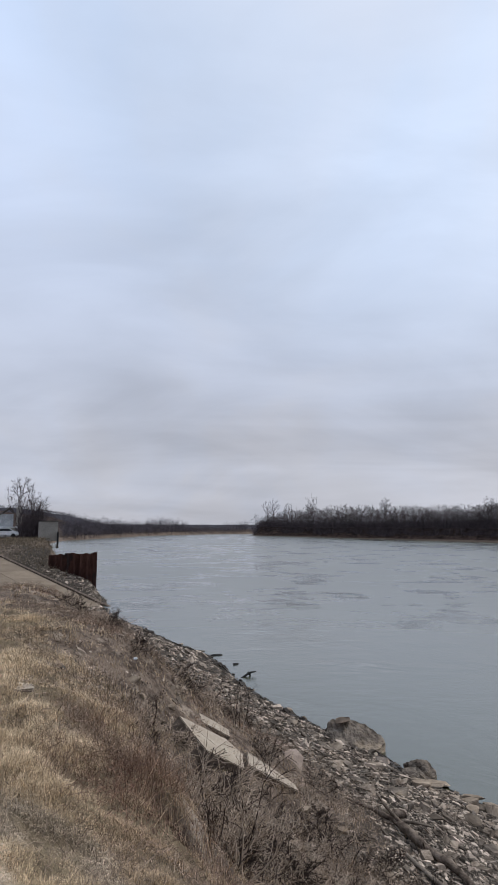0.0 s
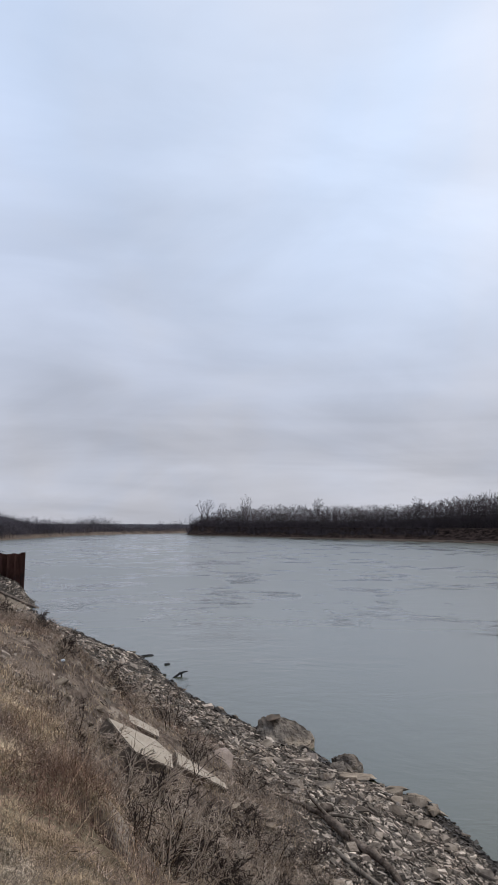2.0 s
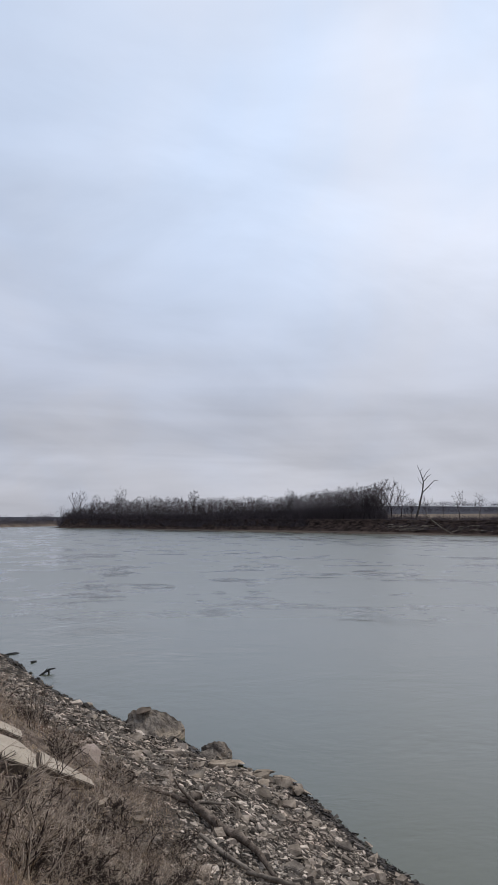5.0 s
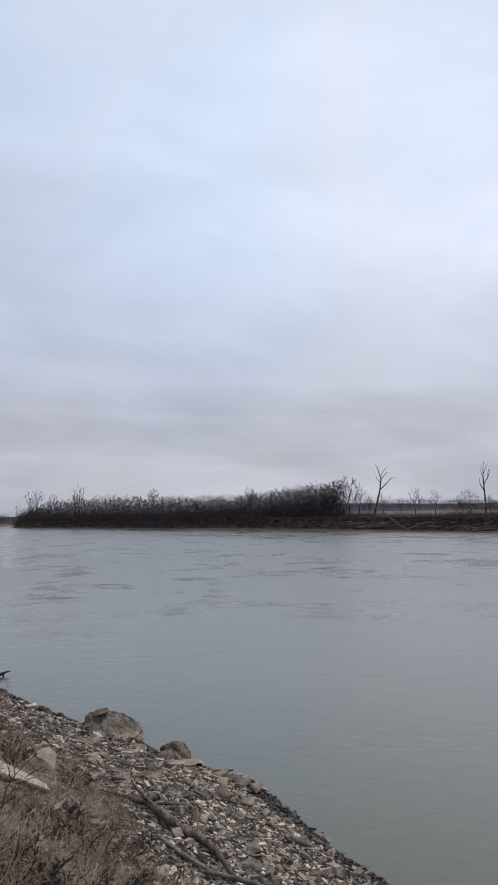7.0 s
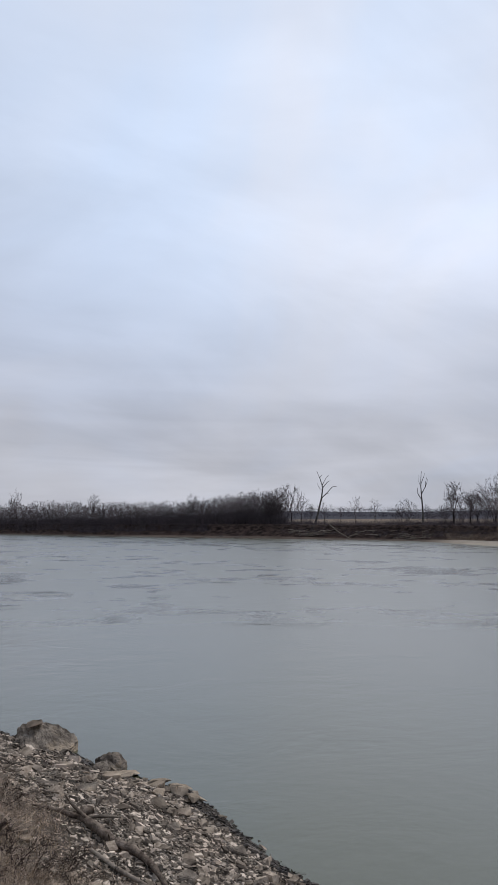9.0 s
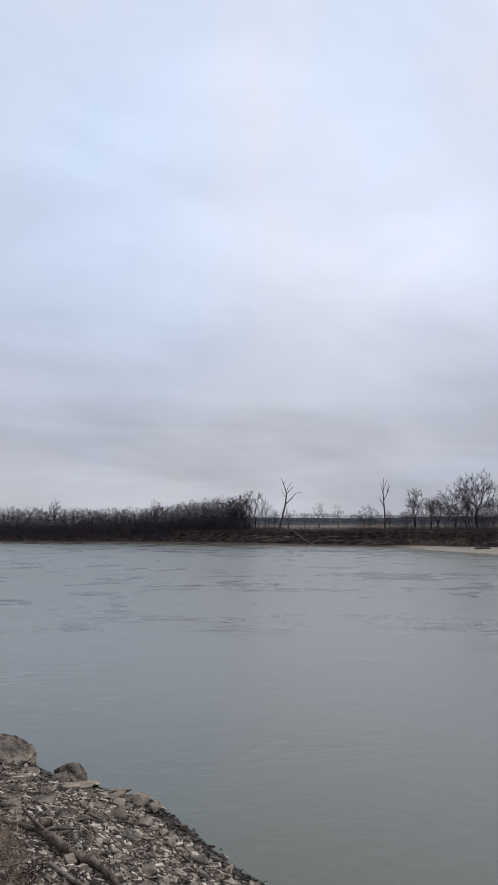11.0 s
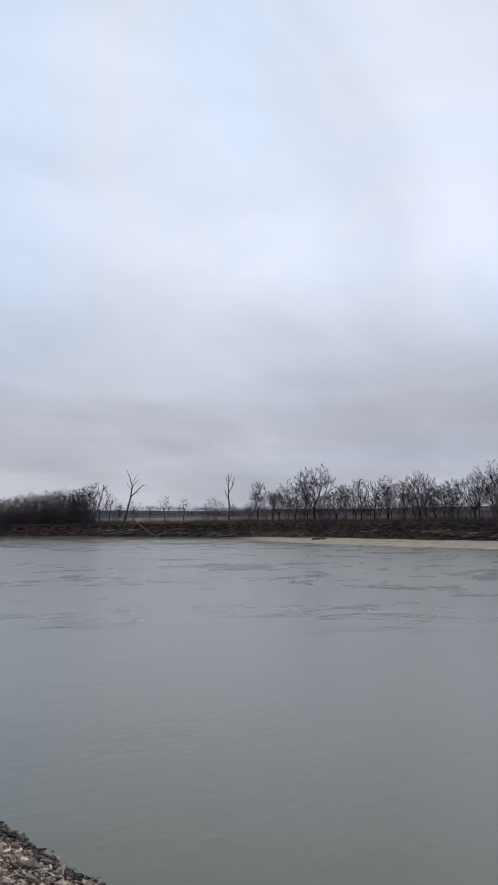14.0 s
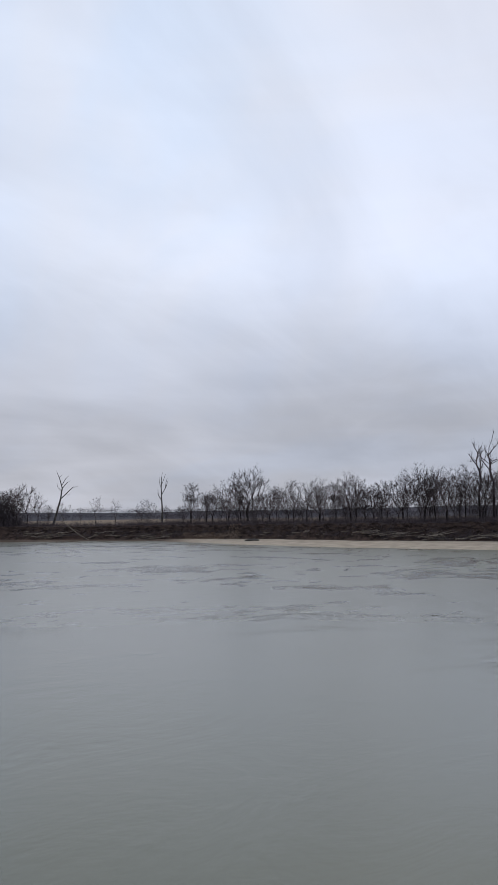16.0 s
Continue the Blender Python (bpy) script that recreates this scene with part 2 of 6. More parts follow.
def height(x, y):
    return float(land(np.array([x]), np.array([y]))[0][0])

# ---------------------------------------------------------------- materials
def material(name, roughness=0.9, metallic=0.0):
    m = bpy.data.materials.new(name)
    m.use_nodes = True
    t = m.node_tree
    b = t.nodes["Principled BSDF"]
    b.inputs["Roughness"].default_value, b.inputs["Metallic"].default_value = roughness, metallic
    b.inputs["Specular IOR Level"].default_value = 0.25 if roughness < 0.8 else 0.06
    return m, t, b


def place(t):
    return t.nodes.new("ShaderNodeNewGeometry").outputs["Position"]


def own(t):
    return t.nodes.new("ShaderNodeTexCoord").outputs["Object"]


def relief(t, b, value, strength, distance):
    n = node(t, "ShaderNodeBump", Strength=strength, Distance=distance)
    t.links.new(value, n.inputs["Height"])
    t.links.new(n.outputs[0], b.inputs["Normal"])


def surface(name, dark, light, scale, roughness=0.9, grain=None, bump=0.4, depth=0.02, tint=None, each="", metallic=0.0, local=True, stretch=None, spread=0.35):
    """A material of two colours in patches of one scale, with finer grain, relief, and a chance tone for each island or object."""
    m, t, b = material(name, roughness, metallic)
    v = own(t) if local else place(t)
    a = noisy(t, v, scale, 5.0, 0.6, stretch)
    g = noisy(t, v, grain or scale * 9, 4.0, 0.65, stretch)
    colour = mixed(t, ranged(t, a, 0.3, 0.7), dark, light)
    colour = mixed(t, ranged(t, g, 0.35, 0.75, 0.0, 0.55), colour, tuple(c * 0.55 for c in dark))
    if tint:
        colour = mixed(t, ranged(t, noisy(t, v, scale * 0.4, 3.0), 0.5, 0.72), colour, tint)
    if each:
        r = t.nodes.new("ShaderNodeNewGeometry").outputs["Random Per Island"] if each == "island" else t.nodes.new("ShaderNodeObjectInfo").outputs["Random"]
        k = t.nodes.new("ShaderNodeMapRange")
        k.inputs[3].default_value, k.inputs[4].default_value = 1 - spread, 1 + spread * 1.4
        t.links.new(maths(t, "POWER", r, 1.5), k.inputs[0])
        n = node(t, "ShaderNodeVectorMath")
        n.operation = "SCALE"
        t.links.new(colour, n.inputs[0])
        t.links.new(k.outputs[0], n.inputs["Scale"])
        colour = n.outputs[0]
    t.links.new(colour, b.inputs["Base Color"])
    relief(t, b, maths(t, "ADD", a, maths(t, "MULTIPLY", g, 0.5)), bump, depth)
    return m


def ground_material():
    m, t, b = material("bank_ground", 0.95)
    v = place(t)
    cover = t.nodes.new("ShaderNodeAttribute")
    cover.attribute_name = "cover"
    s = t.nodes.new("ShaderNodeSeparateColor")
    t.links.new(cover.outputs["Color"], s.inputs[0])
    stones, sand, grass = s.outputs[0], s.outputs[1], s.outputs[2]
    large, mid = noisy(t, v, 0.35, 4.0), noisy(t, v, 2.6, 5.0, 0.6)
    small, grit = noisy(t, v, 14.0, 5.0, 0.65), noisy(t, v, 60.0, 3.0, 0.6)
    earth = mixed(t, ranged(t, mid, 0.34, 0.66), (0.048, 0.034, 0.027), (0.195, 0.148, 0.114))
    earth = mixed(t, ranged(t, noisy(t, v, 1.7, 6.0, 0.7), 0.55, 0.66, 0, 0.75), earth, (0.36, 0.298, 0.238))
    earth = mixed(t, ranged(t, small, 0.45, 0.7, 0, 0.4), earth, (0.31, 0.255, 0.205))
    # shale bed darkened to near-black: shade between the stones put into the colour
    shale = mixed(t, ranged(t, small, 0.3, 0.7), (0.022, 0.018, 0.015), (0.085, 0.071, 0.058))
    beach = mixed(t, ranged(t, large, 0.3, 0.7), (0.22, 0.188, 0.150), (0.31, 0.268, 0.218))
    straw = mixed(t, ranged(t, mid, 0.3, 0.7), (0.115, 0.086, 0.055), (0.25, 0.198, 0.130))
    straw = mixed(t, ranged(t, small, 0.4, 0.72, 0, 0.6), straw, (0.05, 0.038, 0.027))
    colour = mixed(t, grass, earth, straw)
    # clay on the far bank; in the hollow its dark tone is painted shade
    wet = t.nodes.new("ShaderNodeAttribute")
    wet.attribute_name = "clay_and_shade"
    clay_and_shade = mixed(t, ranged(t, noisy(t, v, 0.5, 6.0, 0.7, stretch=(1, 1, 3)), 0.34, 0.66), (0.012, 0.008, 0.007), (0.075, 0.052, 0.042))
    clay_and_shade = mixed(t, ranged(t, noisy(t, v, 0.16, 4.0, 0.6), 0.54, 0.68, 0, 0.6), clay_and_shade, (0.070, 0.046, 0.036))
    colour = mixed(t, wet.outputs["Fac"], colour, clay_and_shade)
    # where stones lie, the ground takes that painted gap shade
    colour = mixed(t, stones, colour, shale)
    colour = mixed(t, sand, colour, beach)
    t.links.new(colour, b.inputs["Base Color"])
    relief(t, b, maths(t, "ADD", small, maths(t, "MULTIPLY", grit, 0.4)), 0.7, 0.05)
    return m


def water_material():
    m, t, b = material("river_water", 0.06)
    b.inputs["IOR"].default_value = 1.333
    b.inputs["Specular IOR Level"].default_value = 0.5
    v = place(t)
    # broad slicks drawn out along the current, boils, and ruffled patches among calm water
    slick = noisy(t, v, 0.022, 5.0, 0.6, stretch=(1.0, 0.55, 1.0), distortion=0.7)
    boil = noisy(t, v, 0.10, 4.0, 0.6, stretch=(1.0, 0.8, 1.0), distortion=1.2)
    broken = maths(t, "ADD", maths(t, "MULTIPLY", slick, 0.45), maths(t, "MULTIPLY", boil, 0.55))
    # the open channel is ruffled by the wind, the water under the near bank lies in the lee
    n = node(t, "ShaderNodeVectorMath")
    n.operation = "LENGTH"
    t.links.new(v, n.inputs[0])
    wind = ranged(t, n.outputs["Value"], 12.0, 90.0, 0.02, 0.24)
    streak = noisy(t, v, 0.16, 6.0, 0.7, stretch=(0.75, 1.25, 1.0), distortion=0.8)
    patch = ranged(t, maths(t, "ADD", maths(t, "MULTIPLY", broken, 0.62), maths(t, "MULTIPLY", streak, 0.38)), 0.485, 0.56)
    patch = maths(t, "MULTIPLY", patch, ranged(t, n.outputs["Value"], 16.0, 60.0, 0.2, 1.0))
    silt = mixed(t, ranged(t, slick, 0.3, 0.7), (0.047, 0.051, 0.026), (0.062, 0.066, 0.036))
    t.links.new(silt, b.inputs["Base Color"])
    t.links.new(maths(t, "MULTIPLY", maths(t, "ADD", wind, 0.19), ranged(t, patch, 0.0, 1.0, 1.0, 0.30)), b.inputs["Roughness"])
    b.inputs["Coat Weight"].default_value, b.inputs["Coat IOR"].default_value = 1.0, 1.333
    t.links.new(ranged(t, patch, 0.0, 1.0, 0.27, 0.10), b.inputs["Coat Roughness"])
    long_wave = noisy(t, v, 0.24, 5.0, 0.62, stretch=(0.8, 1.0, 1.0), distortion=0.9)
    ripple = noisy(t, v, 1.5, 4.0, 0.6, distortion=0.4)
    fine = noisy(t, v, 7.0, 2.0, 0.5)
    gain = maths(t, "MULTIPLY", maths(t, "ADD", maths(t, "MULTIPLY", patch, 0.8), 0.16), ranged(t, n.outputs["Value"], 12.0, 50.0, 0.4, 1.0))
    wave = maths(t, "ADD", maths(t, "MULTIPLY", long_wave, 1.5), maths(t, "ADD", maths(t, "MULTIPLY", ripple, 0.34), maths(t, "MULTIPLY", fine, 0.035)))
    relief(t, b, maths(t, "MULTIPLY", maths(t, "SUBTRACT", wave, 0.9), gain), 1.0, 0.30)
    t.links.new(b.inputs["Normal"].links[0].from_socket, b.inputs["Coat Normal"])
    return m


M_GROUND, M_WATER = ground_material(), water_material()
M_WET = surface("wet_shale", (0.024, 0.019, 0.016), (0.085, 0.068, 0.054), 2.2, 0.6, bump=0.4, depth=0.01, each="island", local=False, spread=0.5)
M_STONE = surface("shale_stone", (0.150, 0.119, 0.094), (0.43, 0.36, 0.292), 2.2, 0.88, grain=26, bump=0.7, depth=0.012, tint=(0.290, 0.230, 0.180), each="island", local=False, spread=0.72)
M_STONE_OWN = surface("shale_piece", (0.115, 0.089, 0.068), (0.355, 0.292, 0.230), 3.0, 0.88, bump=0.5, depth=0.015, tint=(0.235, 0.186, 0.144), each="object", spread=0.45)
M_BOULDER = surface("limestone_boulder", (0.075, 0.060, 0.049), (0.30, 0.253, 0.206), 4.2, 0.9, grain=17, bump=1.0, depth=0.05, tint=(0.30, 0.238, 0.172))
M_RIPRAP = surface("grey_riprap", (0.090, 0.073, 0.058), (0.27, 0.225, 0.182), 2.2, 0.9, grain=20, bump=0.5, depth=0.012, each="island", local=False, spread=0.5)
M_PALE = surface("pale_limestone", (0.205, 0.160, 0.118), (0.40, 0.325, 0.248), 3.0, 0.9, bump=0.5, depth=0.015, each="object", spread=0.2)
# slab sides' shade as a dark colour; the dark flat stone shares it
M_SHADE_STONE = surface("slab_side_shade_dark_stone", (0.085, 0.066, 0.052), (0.20, 0.160, 0.126), 5.0, 0.95, grain=22, bump=0.9, depth=0.02, tint=(0.11, 0.075, 0.055))
M_PINK = surface("reddish_sandstone", (0.32, 0.245, 0.195), (0.48, 0.385, 0.315), 4.0, 0.9, bump=0.5, depth=0.015)
M_CONCRETE = surface("weathered_concrete", (0.365, 0.308, 0.242), (0.49, 0.420, 0.338), 1.6, 0.92, grain=35, bump=0.25, depth=0.008, tint=(0.278, 0.233, 0.175))
M_RAMP = surface("ramp_concrete", (0.170, 0.134, 0.099), (0.265, 0.213, 0.159), 0.5, 0.92, grain=8, bump=0.3, depth=0.01, tint=(0.212, 0.170, 0.129), each="object", spread=0.1, local=False)
M_RUST = surface("rusted_steel", (0.040, 0.018, 0.014), (0.105, 0.050, 0.038), 1.5, 0.85, grain=12, bump=0.3, depth=0.01, tint=(0.025, 0.02, 0.02), metallic=0.25, local=False, stretch=(1, 1, 0.35))
M_BARK = surface("grey_bark", (0.026, 0.021, 0.021), (0.062, 0.051, 0.050), 3.0, 0.95, bump=0.5, depth=0.02, each="object", stretch=(1, 1, 0.3), spread=0.25)
M_TWIG = surface("bare_twigs", (0.050, 0.040, 0.043), (0.116, 0.095, 0.098), 1.0, 0.95, bump=0.2, depth=0.01, each="object", spread=0.3)
M_DEADWOOD = surface("weathered_deadwood", (0.05, 0.043, 0.040), (0.125, 0.108, 0.098), 2.5, 0.9, bump=0.5, depth=0.015, stretch=(1, 1, 0.25))
M_DRIFT = surface("grey_driftwood", (0.09, 0.072, 0.058), (0.28, 0.235, 0.19), 3.0, 0.9, bump=0.6, depth=0.015, each="object", spread=0.3)
M_LOG = surface("rotten_log", (0.055, 0.040, 0.032), (0.20, 0.158, 0.125), 9.0, 0.95, bump=0.9, depth=0.03, tint=(0.25, 0.20, 0.16))
M_SPRIG = surface("dead_brush", (0.165, 0.119, 0.088), (0.40, 0.312, 0.240), 0.8, 0.95, bump=0.0, tint=(0.200, 0.122, 0.087), each="island", local=False, spread=0.62)
M_GOLD = surface("golden_weeds", (0.26, 0.185, 0.115), (0.50, 0.385, 0.255), 0.7, 0.95, bump=0.0, tint=(0.24, 0.145, 0.092), each="island", local=False, spread=0.75)
M_WEED = surface("brown_weeds", (0.095, 0.076, 0.052), (0.21, 0.170, 0.118), 0.8, 0.95, bump=0.0, each="island", local=False, spread=0.6)
M_SHRUB = surface("pale_shrub_stems", (0.30, 0.225, 0.165), (0.54, 0.44, 0.345), 6.0, 0.9, bump=0.2, depth=0.004)
M_SHRUB_DARK = surface("dark_shrub_stems", (0.028, 0.021, 0.018), (0.075, 0.055, 0.044), 6.0, 0.9, bump=0.2, depth=0.004)
M_STRAW = surface("dry_grass", (0.46, 0.345, 0.215), (0.85, 0.675, 0.465), 0.9, 0.9, bump=0.0, tint=(0.35, 0.250, 0.160), each="island", local=False, spread=0.42)
M_THATCH = surface("matted_dead_grass", (0.34, 0.270, 0.195), (0.80, 0.655, 0.495), 1.4, 0.95, bump=0.0, tint=(0.22, 0.175, 0.130), each="island", local=False, spread=0.6)
M_THICKET = surface("far_undergrowth", (0.066, 0.054, 0.058), (0.145, 0.119, 0.124), 1.0, 0.95, bump=0.0, each="island", local=False, spread=0.5)
# paler and greyer than near twigs: some air haze is put into the colour
M_WOODS = surface("far_woods", (0.075, 0.066, 0.074), (0.135, 0.119, 0.128), 0.05, 0.95, bump=0.0, each="island", local=False, spread=0.35)
M_RIDGE = surface("ridge_woods_twigs", (0.034, 0.033, 0.041), (0.062, 0.059, 0.069), 0.05, 0.95, bump=0.0, each="island", local=False, spread=0.3)
M_SIDING = surface("grey_metal_siding", (0.26, 0.275, 0.285), (0.40, 0.41, 0.42), 0.8, 0.6, bump=0.1, depth=0.01)
M_ROOF = surface("dark_roofing", (0.07, 0.065, 0.06), (0.13, 0.12, 0.11), 1.5, 0.85, bump=0.3, depth=0.02)
M_BLOCK = surface("concrete_block", (0.24, 0.225, 0.20), (0.33, 0.31, 0.28), 0.6, 0.92, grain=6, bump=0.3, depth=0.01, tint=(0.20, 0.18, 0.155))
M_WHITE = surface("white_car_paint", (0.62, 0.64, 0.66), (0.72, 0.74, 0.76), 0.7, 0.3, bump=0.0)
M_TYRE = surface("black_rubber", (0.02, 0.02, 0.02), (0.04, 0.04, 0.04), 8.0, 0.85, bump=0.2, depth=0.005)
M_PANE = surface("dark_glass", (0.02, 0.025, 0.03), (0.04, 0.045, 0.05), 1.0, 0.08, bump=0.0)

# ---------------------------------------------------------------- mesh helpers
def mesh_of(name, verts, faces, mat, smooth=False):
    """A mesh from an array of points and an array (or list of arrays) of equal-sided faces."""
    groups = faces if isinstance(faces, list) else [faces]
    groups = [np.asarray(g, np.int32) for g in groups if len(g)]
    me = bpy.data.meshes.new(name)
    me.vertices.add(len(verts))
    me.vertices.foreach_set("co", np.asarray(verts, np.float32).ravel())
    loops = np.concatenate([g.ravel() for g in groups])
    sizes = np.concatenate([np.full(len(g), g.shape[1], np.int32) for g in groups])
    me.loops.add(len(loops))
    me.loops.foreach_set("vertex_index", loops)
    me.polygons.add(len(sizes))
    me.polygons.foreach_set("loop_start", np.concatenate([[0], np.cumsum(sizes)[:-1]]).astype(np.int32))
    me.polygons.foreach_set("use_smooth", np.full(len(sizes), bool(smooth)))
    me.materials.append(mat)
    me.update(calc_edges=True)
    me.validate()
    return me


def part(name, data, mat=None, parent=None, label=""):
    """One mesh object, from a bmesh or a mesh, under a thing or a part."""
    if isinstance(data, bmesh.types.BMesh):
        me = bpy.data.meshes.new(name)
        data.to_mesh(me)
        data.free()
        me.materials.append(mat)
    else:
        me = data
    ob = new(name, me)
    if parent:
        ob.parent = parent
    if label:
        tagged(ob, label)
    return ob


def thing(name, label, category, m=None, group="", kind=""):
    ob = new(name)
    ob.empty_display_size = 0.2
    if m is not None:
        ob.matrix_basis = m
    return tagged(ob, label, category, group, kind)


def box(sx, sy, sz, at=(0, 0, 0), bevel=0.0, turn=None, bm=None):
    """A box of that size, its base's middle at the place given."""
    own_bm = bm or bmesh.new()
    made = bmesh.ops.create_cube(own_bm, size=1)["verts"]
    m = Matrix.Translation(at) @ (turn or Matrix()) @ Matrix.Translation((0, 0, sz / 2)) @ Matrix.Diagonal((sx, sy, sz, 1))
    bmesh.ops.transform(own_bm, matrix=m, verts=made)
    if bevel:
        bmesh.ops.bevel(own_bm, geom=list({e for v in made for e in v.link_edges}), offset=bevel, segments=2, affect="EDGES")
    return own_bm


def tubes(segments, sides):
    """Points and faces of tapered tubes along segments: rows of p0, p1, r0, r1."""
    a = np.asarray(segments, float).reshape(-1, 8)
    p0, p1, r0, r1 = a[:, :3], a[:, 3:6], a[:, 6], a[:, 7]
    d = p1 - p0
    d /= np.maximum(np.linalg.norm(d, axis=1), 1e-9)[:, None]
    ref = np.where(np.abs(d[:, 2:3]) > 0.9, np.array([[1.0, 0, 0]]), np.array([[0, 0, 1.0]]))
    u = np.cross(d, ref)
    u /= np.linalg.norm(u, axis=1)[:, None]
    w = np.cross(d, u)
    n = len(a)
    verts = np.zeros((n, 2 * sides, 3))
    for k in range(sides):
        c, s = math.cos(2 * math.pi * k / sides), math.sin(2 * math.pi * k / sides)
        verts[:, k] = p0 + (u * c + w * s) * r0[:, None]
        verts[:, sides + k] = p1 + (u * c + w * s) * r1[:, None]
    quads = np.array([(k, (k + 1) % sides, sides + (k + 1) % sides, sides + k) for k in range(sides)])
    faces = (np.arange(n)[:, None, None] * 2 * sides + quads[None]).reshape(-1, 4)
    return verts.reshape(-1, 3), faces


def spikes(segments):
    """Points and faces of thin three-sided twigs that end in a point: rows of p0, p1, r0, r1."""
    a = np.asarray(segments, float).reshape(-1, 8)
    p0, p1, r0 = a[:, :3], a[:, 3:6], a[:, 6]
    d = p1 - p0
    d /= np.maximum(np.linalg.norm(d, axis=1), 1e-9)[:, None]
    ref = np.where(np.abs(d[:, 2:3]) > 0.9, np.array([[1.0, 0, 0]]), np.array([[0, 0, 1.0]]))
    u = np.cross(d, ref)
    u /= np.linalg.norm(u, axis=1)[:, None]
    w = np.cross(d, u)
    ring = [p0 + (u * math.cos(k * 2.0944) + w * math.sin(k * 2.0944)) * r0[:, None] for k in range(3)]
    verts = np.stack(ring + [p1], 1).reshape(-1, 3)
    faces = (np.arange(len(a))[:, None, None] * 4 + np.array([(0, 1, 3), (1, 2, 3), (2, 0, 3)])[None]).reshape(-1, 3)
    return verts, faces


def joined(lists):
    """Points and faces of several (points, faces) sets in one."""
    verts, faces, base = [], [], 0
    for v, f in lists:
        verts.append(v)
        faces.append(np.asarray(f) + base)
        base += len(v)
    return np.concatenate(verts), faces


def stone_shape(rng, flat=0.4, points=14):
    """An angular stone about 1 across: the hull of chance points, its faces three-cornered."""
    corner = np.array([(i, j, k) for i in (-1, 1) for j in (-1, 1) for k in (-1, 1)], float)
    p = np.concatenate([corner * rng.uniform(0.55, 1.0, (8, 3)), rng.uniform(-1, 1, (points - 8, 3)) * np.array((1.15, 1.15, 0.9))])
    p *= np.array((0.5, 0.5 * rng.uniform(0.38, 0.75), 0.5 * flat * rng.uniform(0.8, 1.2)))
    bm = bmesh.new()
    for q in p:
        bm.verts.new(q)
    hull = bmesh.ops.convex_hull(bm, input=bm.verts)
    bmesh.ops.delete(bm, geom=[g for g in hull["geom_interior"] if isinstance(g, bmesh.types.BMVert)], context="VERTS")
    bmesh.ops.triangulate(bm, faces=bm.faces)
    bm.verts.index_update()
    v = np.array([x.co[:] for x in bm.verts])
    f = np.array([[x.index for x in face.verts] for face in bm.faces])
    bm.free()
    return v, f


def plate_shape(rng, thick=0.16):
    """A flat broken plate of shale about 1 across: an uneven angular outline, broken sides, a split step on its face."""
    n = int(rng.integers(4, 6))
    a = (np.arange(n) + rng.uniform(-0.34, 0.34, n)) * 2 * math.pi / n
    r = rng.uniform(0.30, 0.60, n)
    long = rng.uniform(0.32, 0.85)
    slope = rng.normal(0, 0.10, 2)
    shrink = rng.uniform(0.82, 1.02, n)
    top = np.stack([np.cos(a) * r * shrink, np.sin(a) * r * long * shrink], 1) + rng.normal(0, 0.02, 2)
    low = np.stack([np.cos(a) * r, np.sin(a) * r * long], 1)
    z = thick / 2 + top @ slope + rng.normal(0, 0.018, n)
    v = np.concatenate([np.column_stack([top, z]), np.column_stack([low, np.full(n, -thick / 2)])])
    f = [(0, i, i + 1) for i in range(1, n - 1)]
    for i in range(n):
        j = (i + 1) % n
        f += [(i, n + i, n + j), (i, n + j, j)]
    return v, np.array(f)


def turned(rng, n, tilt):
    """Chance rotations about z, each tilted a little."""
    a, tx, ty = rng.uniform(0, 2 * math.pi, n), rng.normal(0, tilt, n), rng.normal(0, tilt, n)
    ca, sa, cx, sx, cy, sy = np.cos(a), np.sin(a), np.cos(tx), np.sin(tx), np.cos(ty), np.sin(ty)
    o, l = np.zeros(n), np.ones(n)
    rz = np.stack([np.stack([ca, -sa, o], 1), np.stack([sa, ca, o], 1), np.stack([o, o, l], 1)], 1)
    rx = np.stack([np.stack([l, o, o], 1), np.stack([o, cx, -sx], 1), np.stack([o, sx, cx], 1)], 1)
    ry = np.stack([np.stack([cy, o, sy], 1), np.stack([o, l, o], 1), np.stack([-sy, o, cy], 1)], 1)
    return rx @ ry @ rz


def scattered(shapes, rng, places, sizes, tilt):
    """Many turned copies of a few shapes, lying along the slope, as one set of points and three-cornered faces."""
    pick = rng.integers(0, len(shapes), len(places))
    rot = turned(rng, len(places), tilt)
    x, y, z = places[:, 0], places[:, 1], land(places[:, 0], places[:, 1])[0]
    slope = np.clip(np.stack([land(x + 0.3, y)[0] - z, land(x, y + 0.3)[0] - z], 1) / 0.3, -0.7, 0.7)
    out = []
    for k, (v, f) in enumerate(shapes):
        m = pick == k
        n = int(m.sum())
        if not n:
            continue
        p = np.einsum("nij,vj->nvi", rot[m], v) * sizes[m][:, None, None]
        p[:, :, 2] += np.einsum("nvi,ni->nv", p[:, :, :2], slope[m])
        p += places[m][:, None]
        faces = (np.arange(n)[:, None, None] * len(v) + f[None]).reshape(-1, 3)
        out.append((p.reshape(-1, 3), faces))
    return joined(out)


def polar(az, dist):
    return dist * math.sin(radians(az)), dist * math.cos(radians(az))


def bank_distance(az, back=0.0):
    """How far the other bank's foot lies in that direction, plus some metres of setback."""
    d = np.arange(60, 480, 0.5)
    x, y = d * math.sin(radians(az)), d * math.cos(radians(az))
    hit = shore_distance(x, y, FAR_BANK, True) > 4.5 + back
    return float(d[np.argmax(hit)]) if hit.any() else 366.0 + back


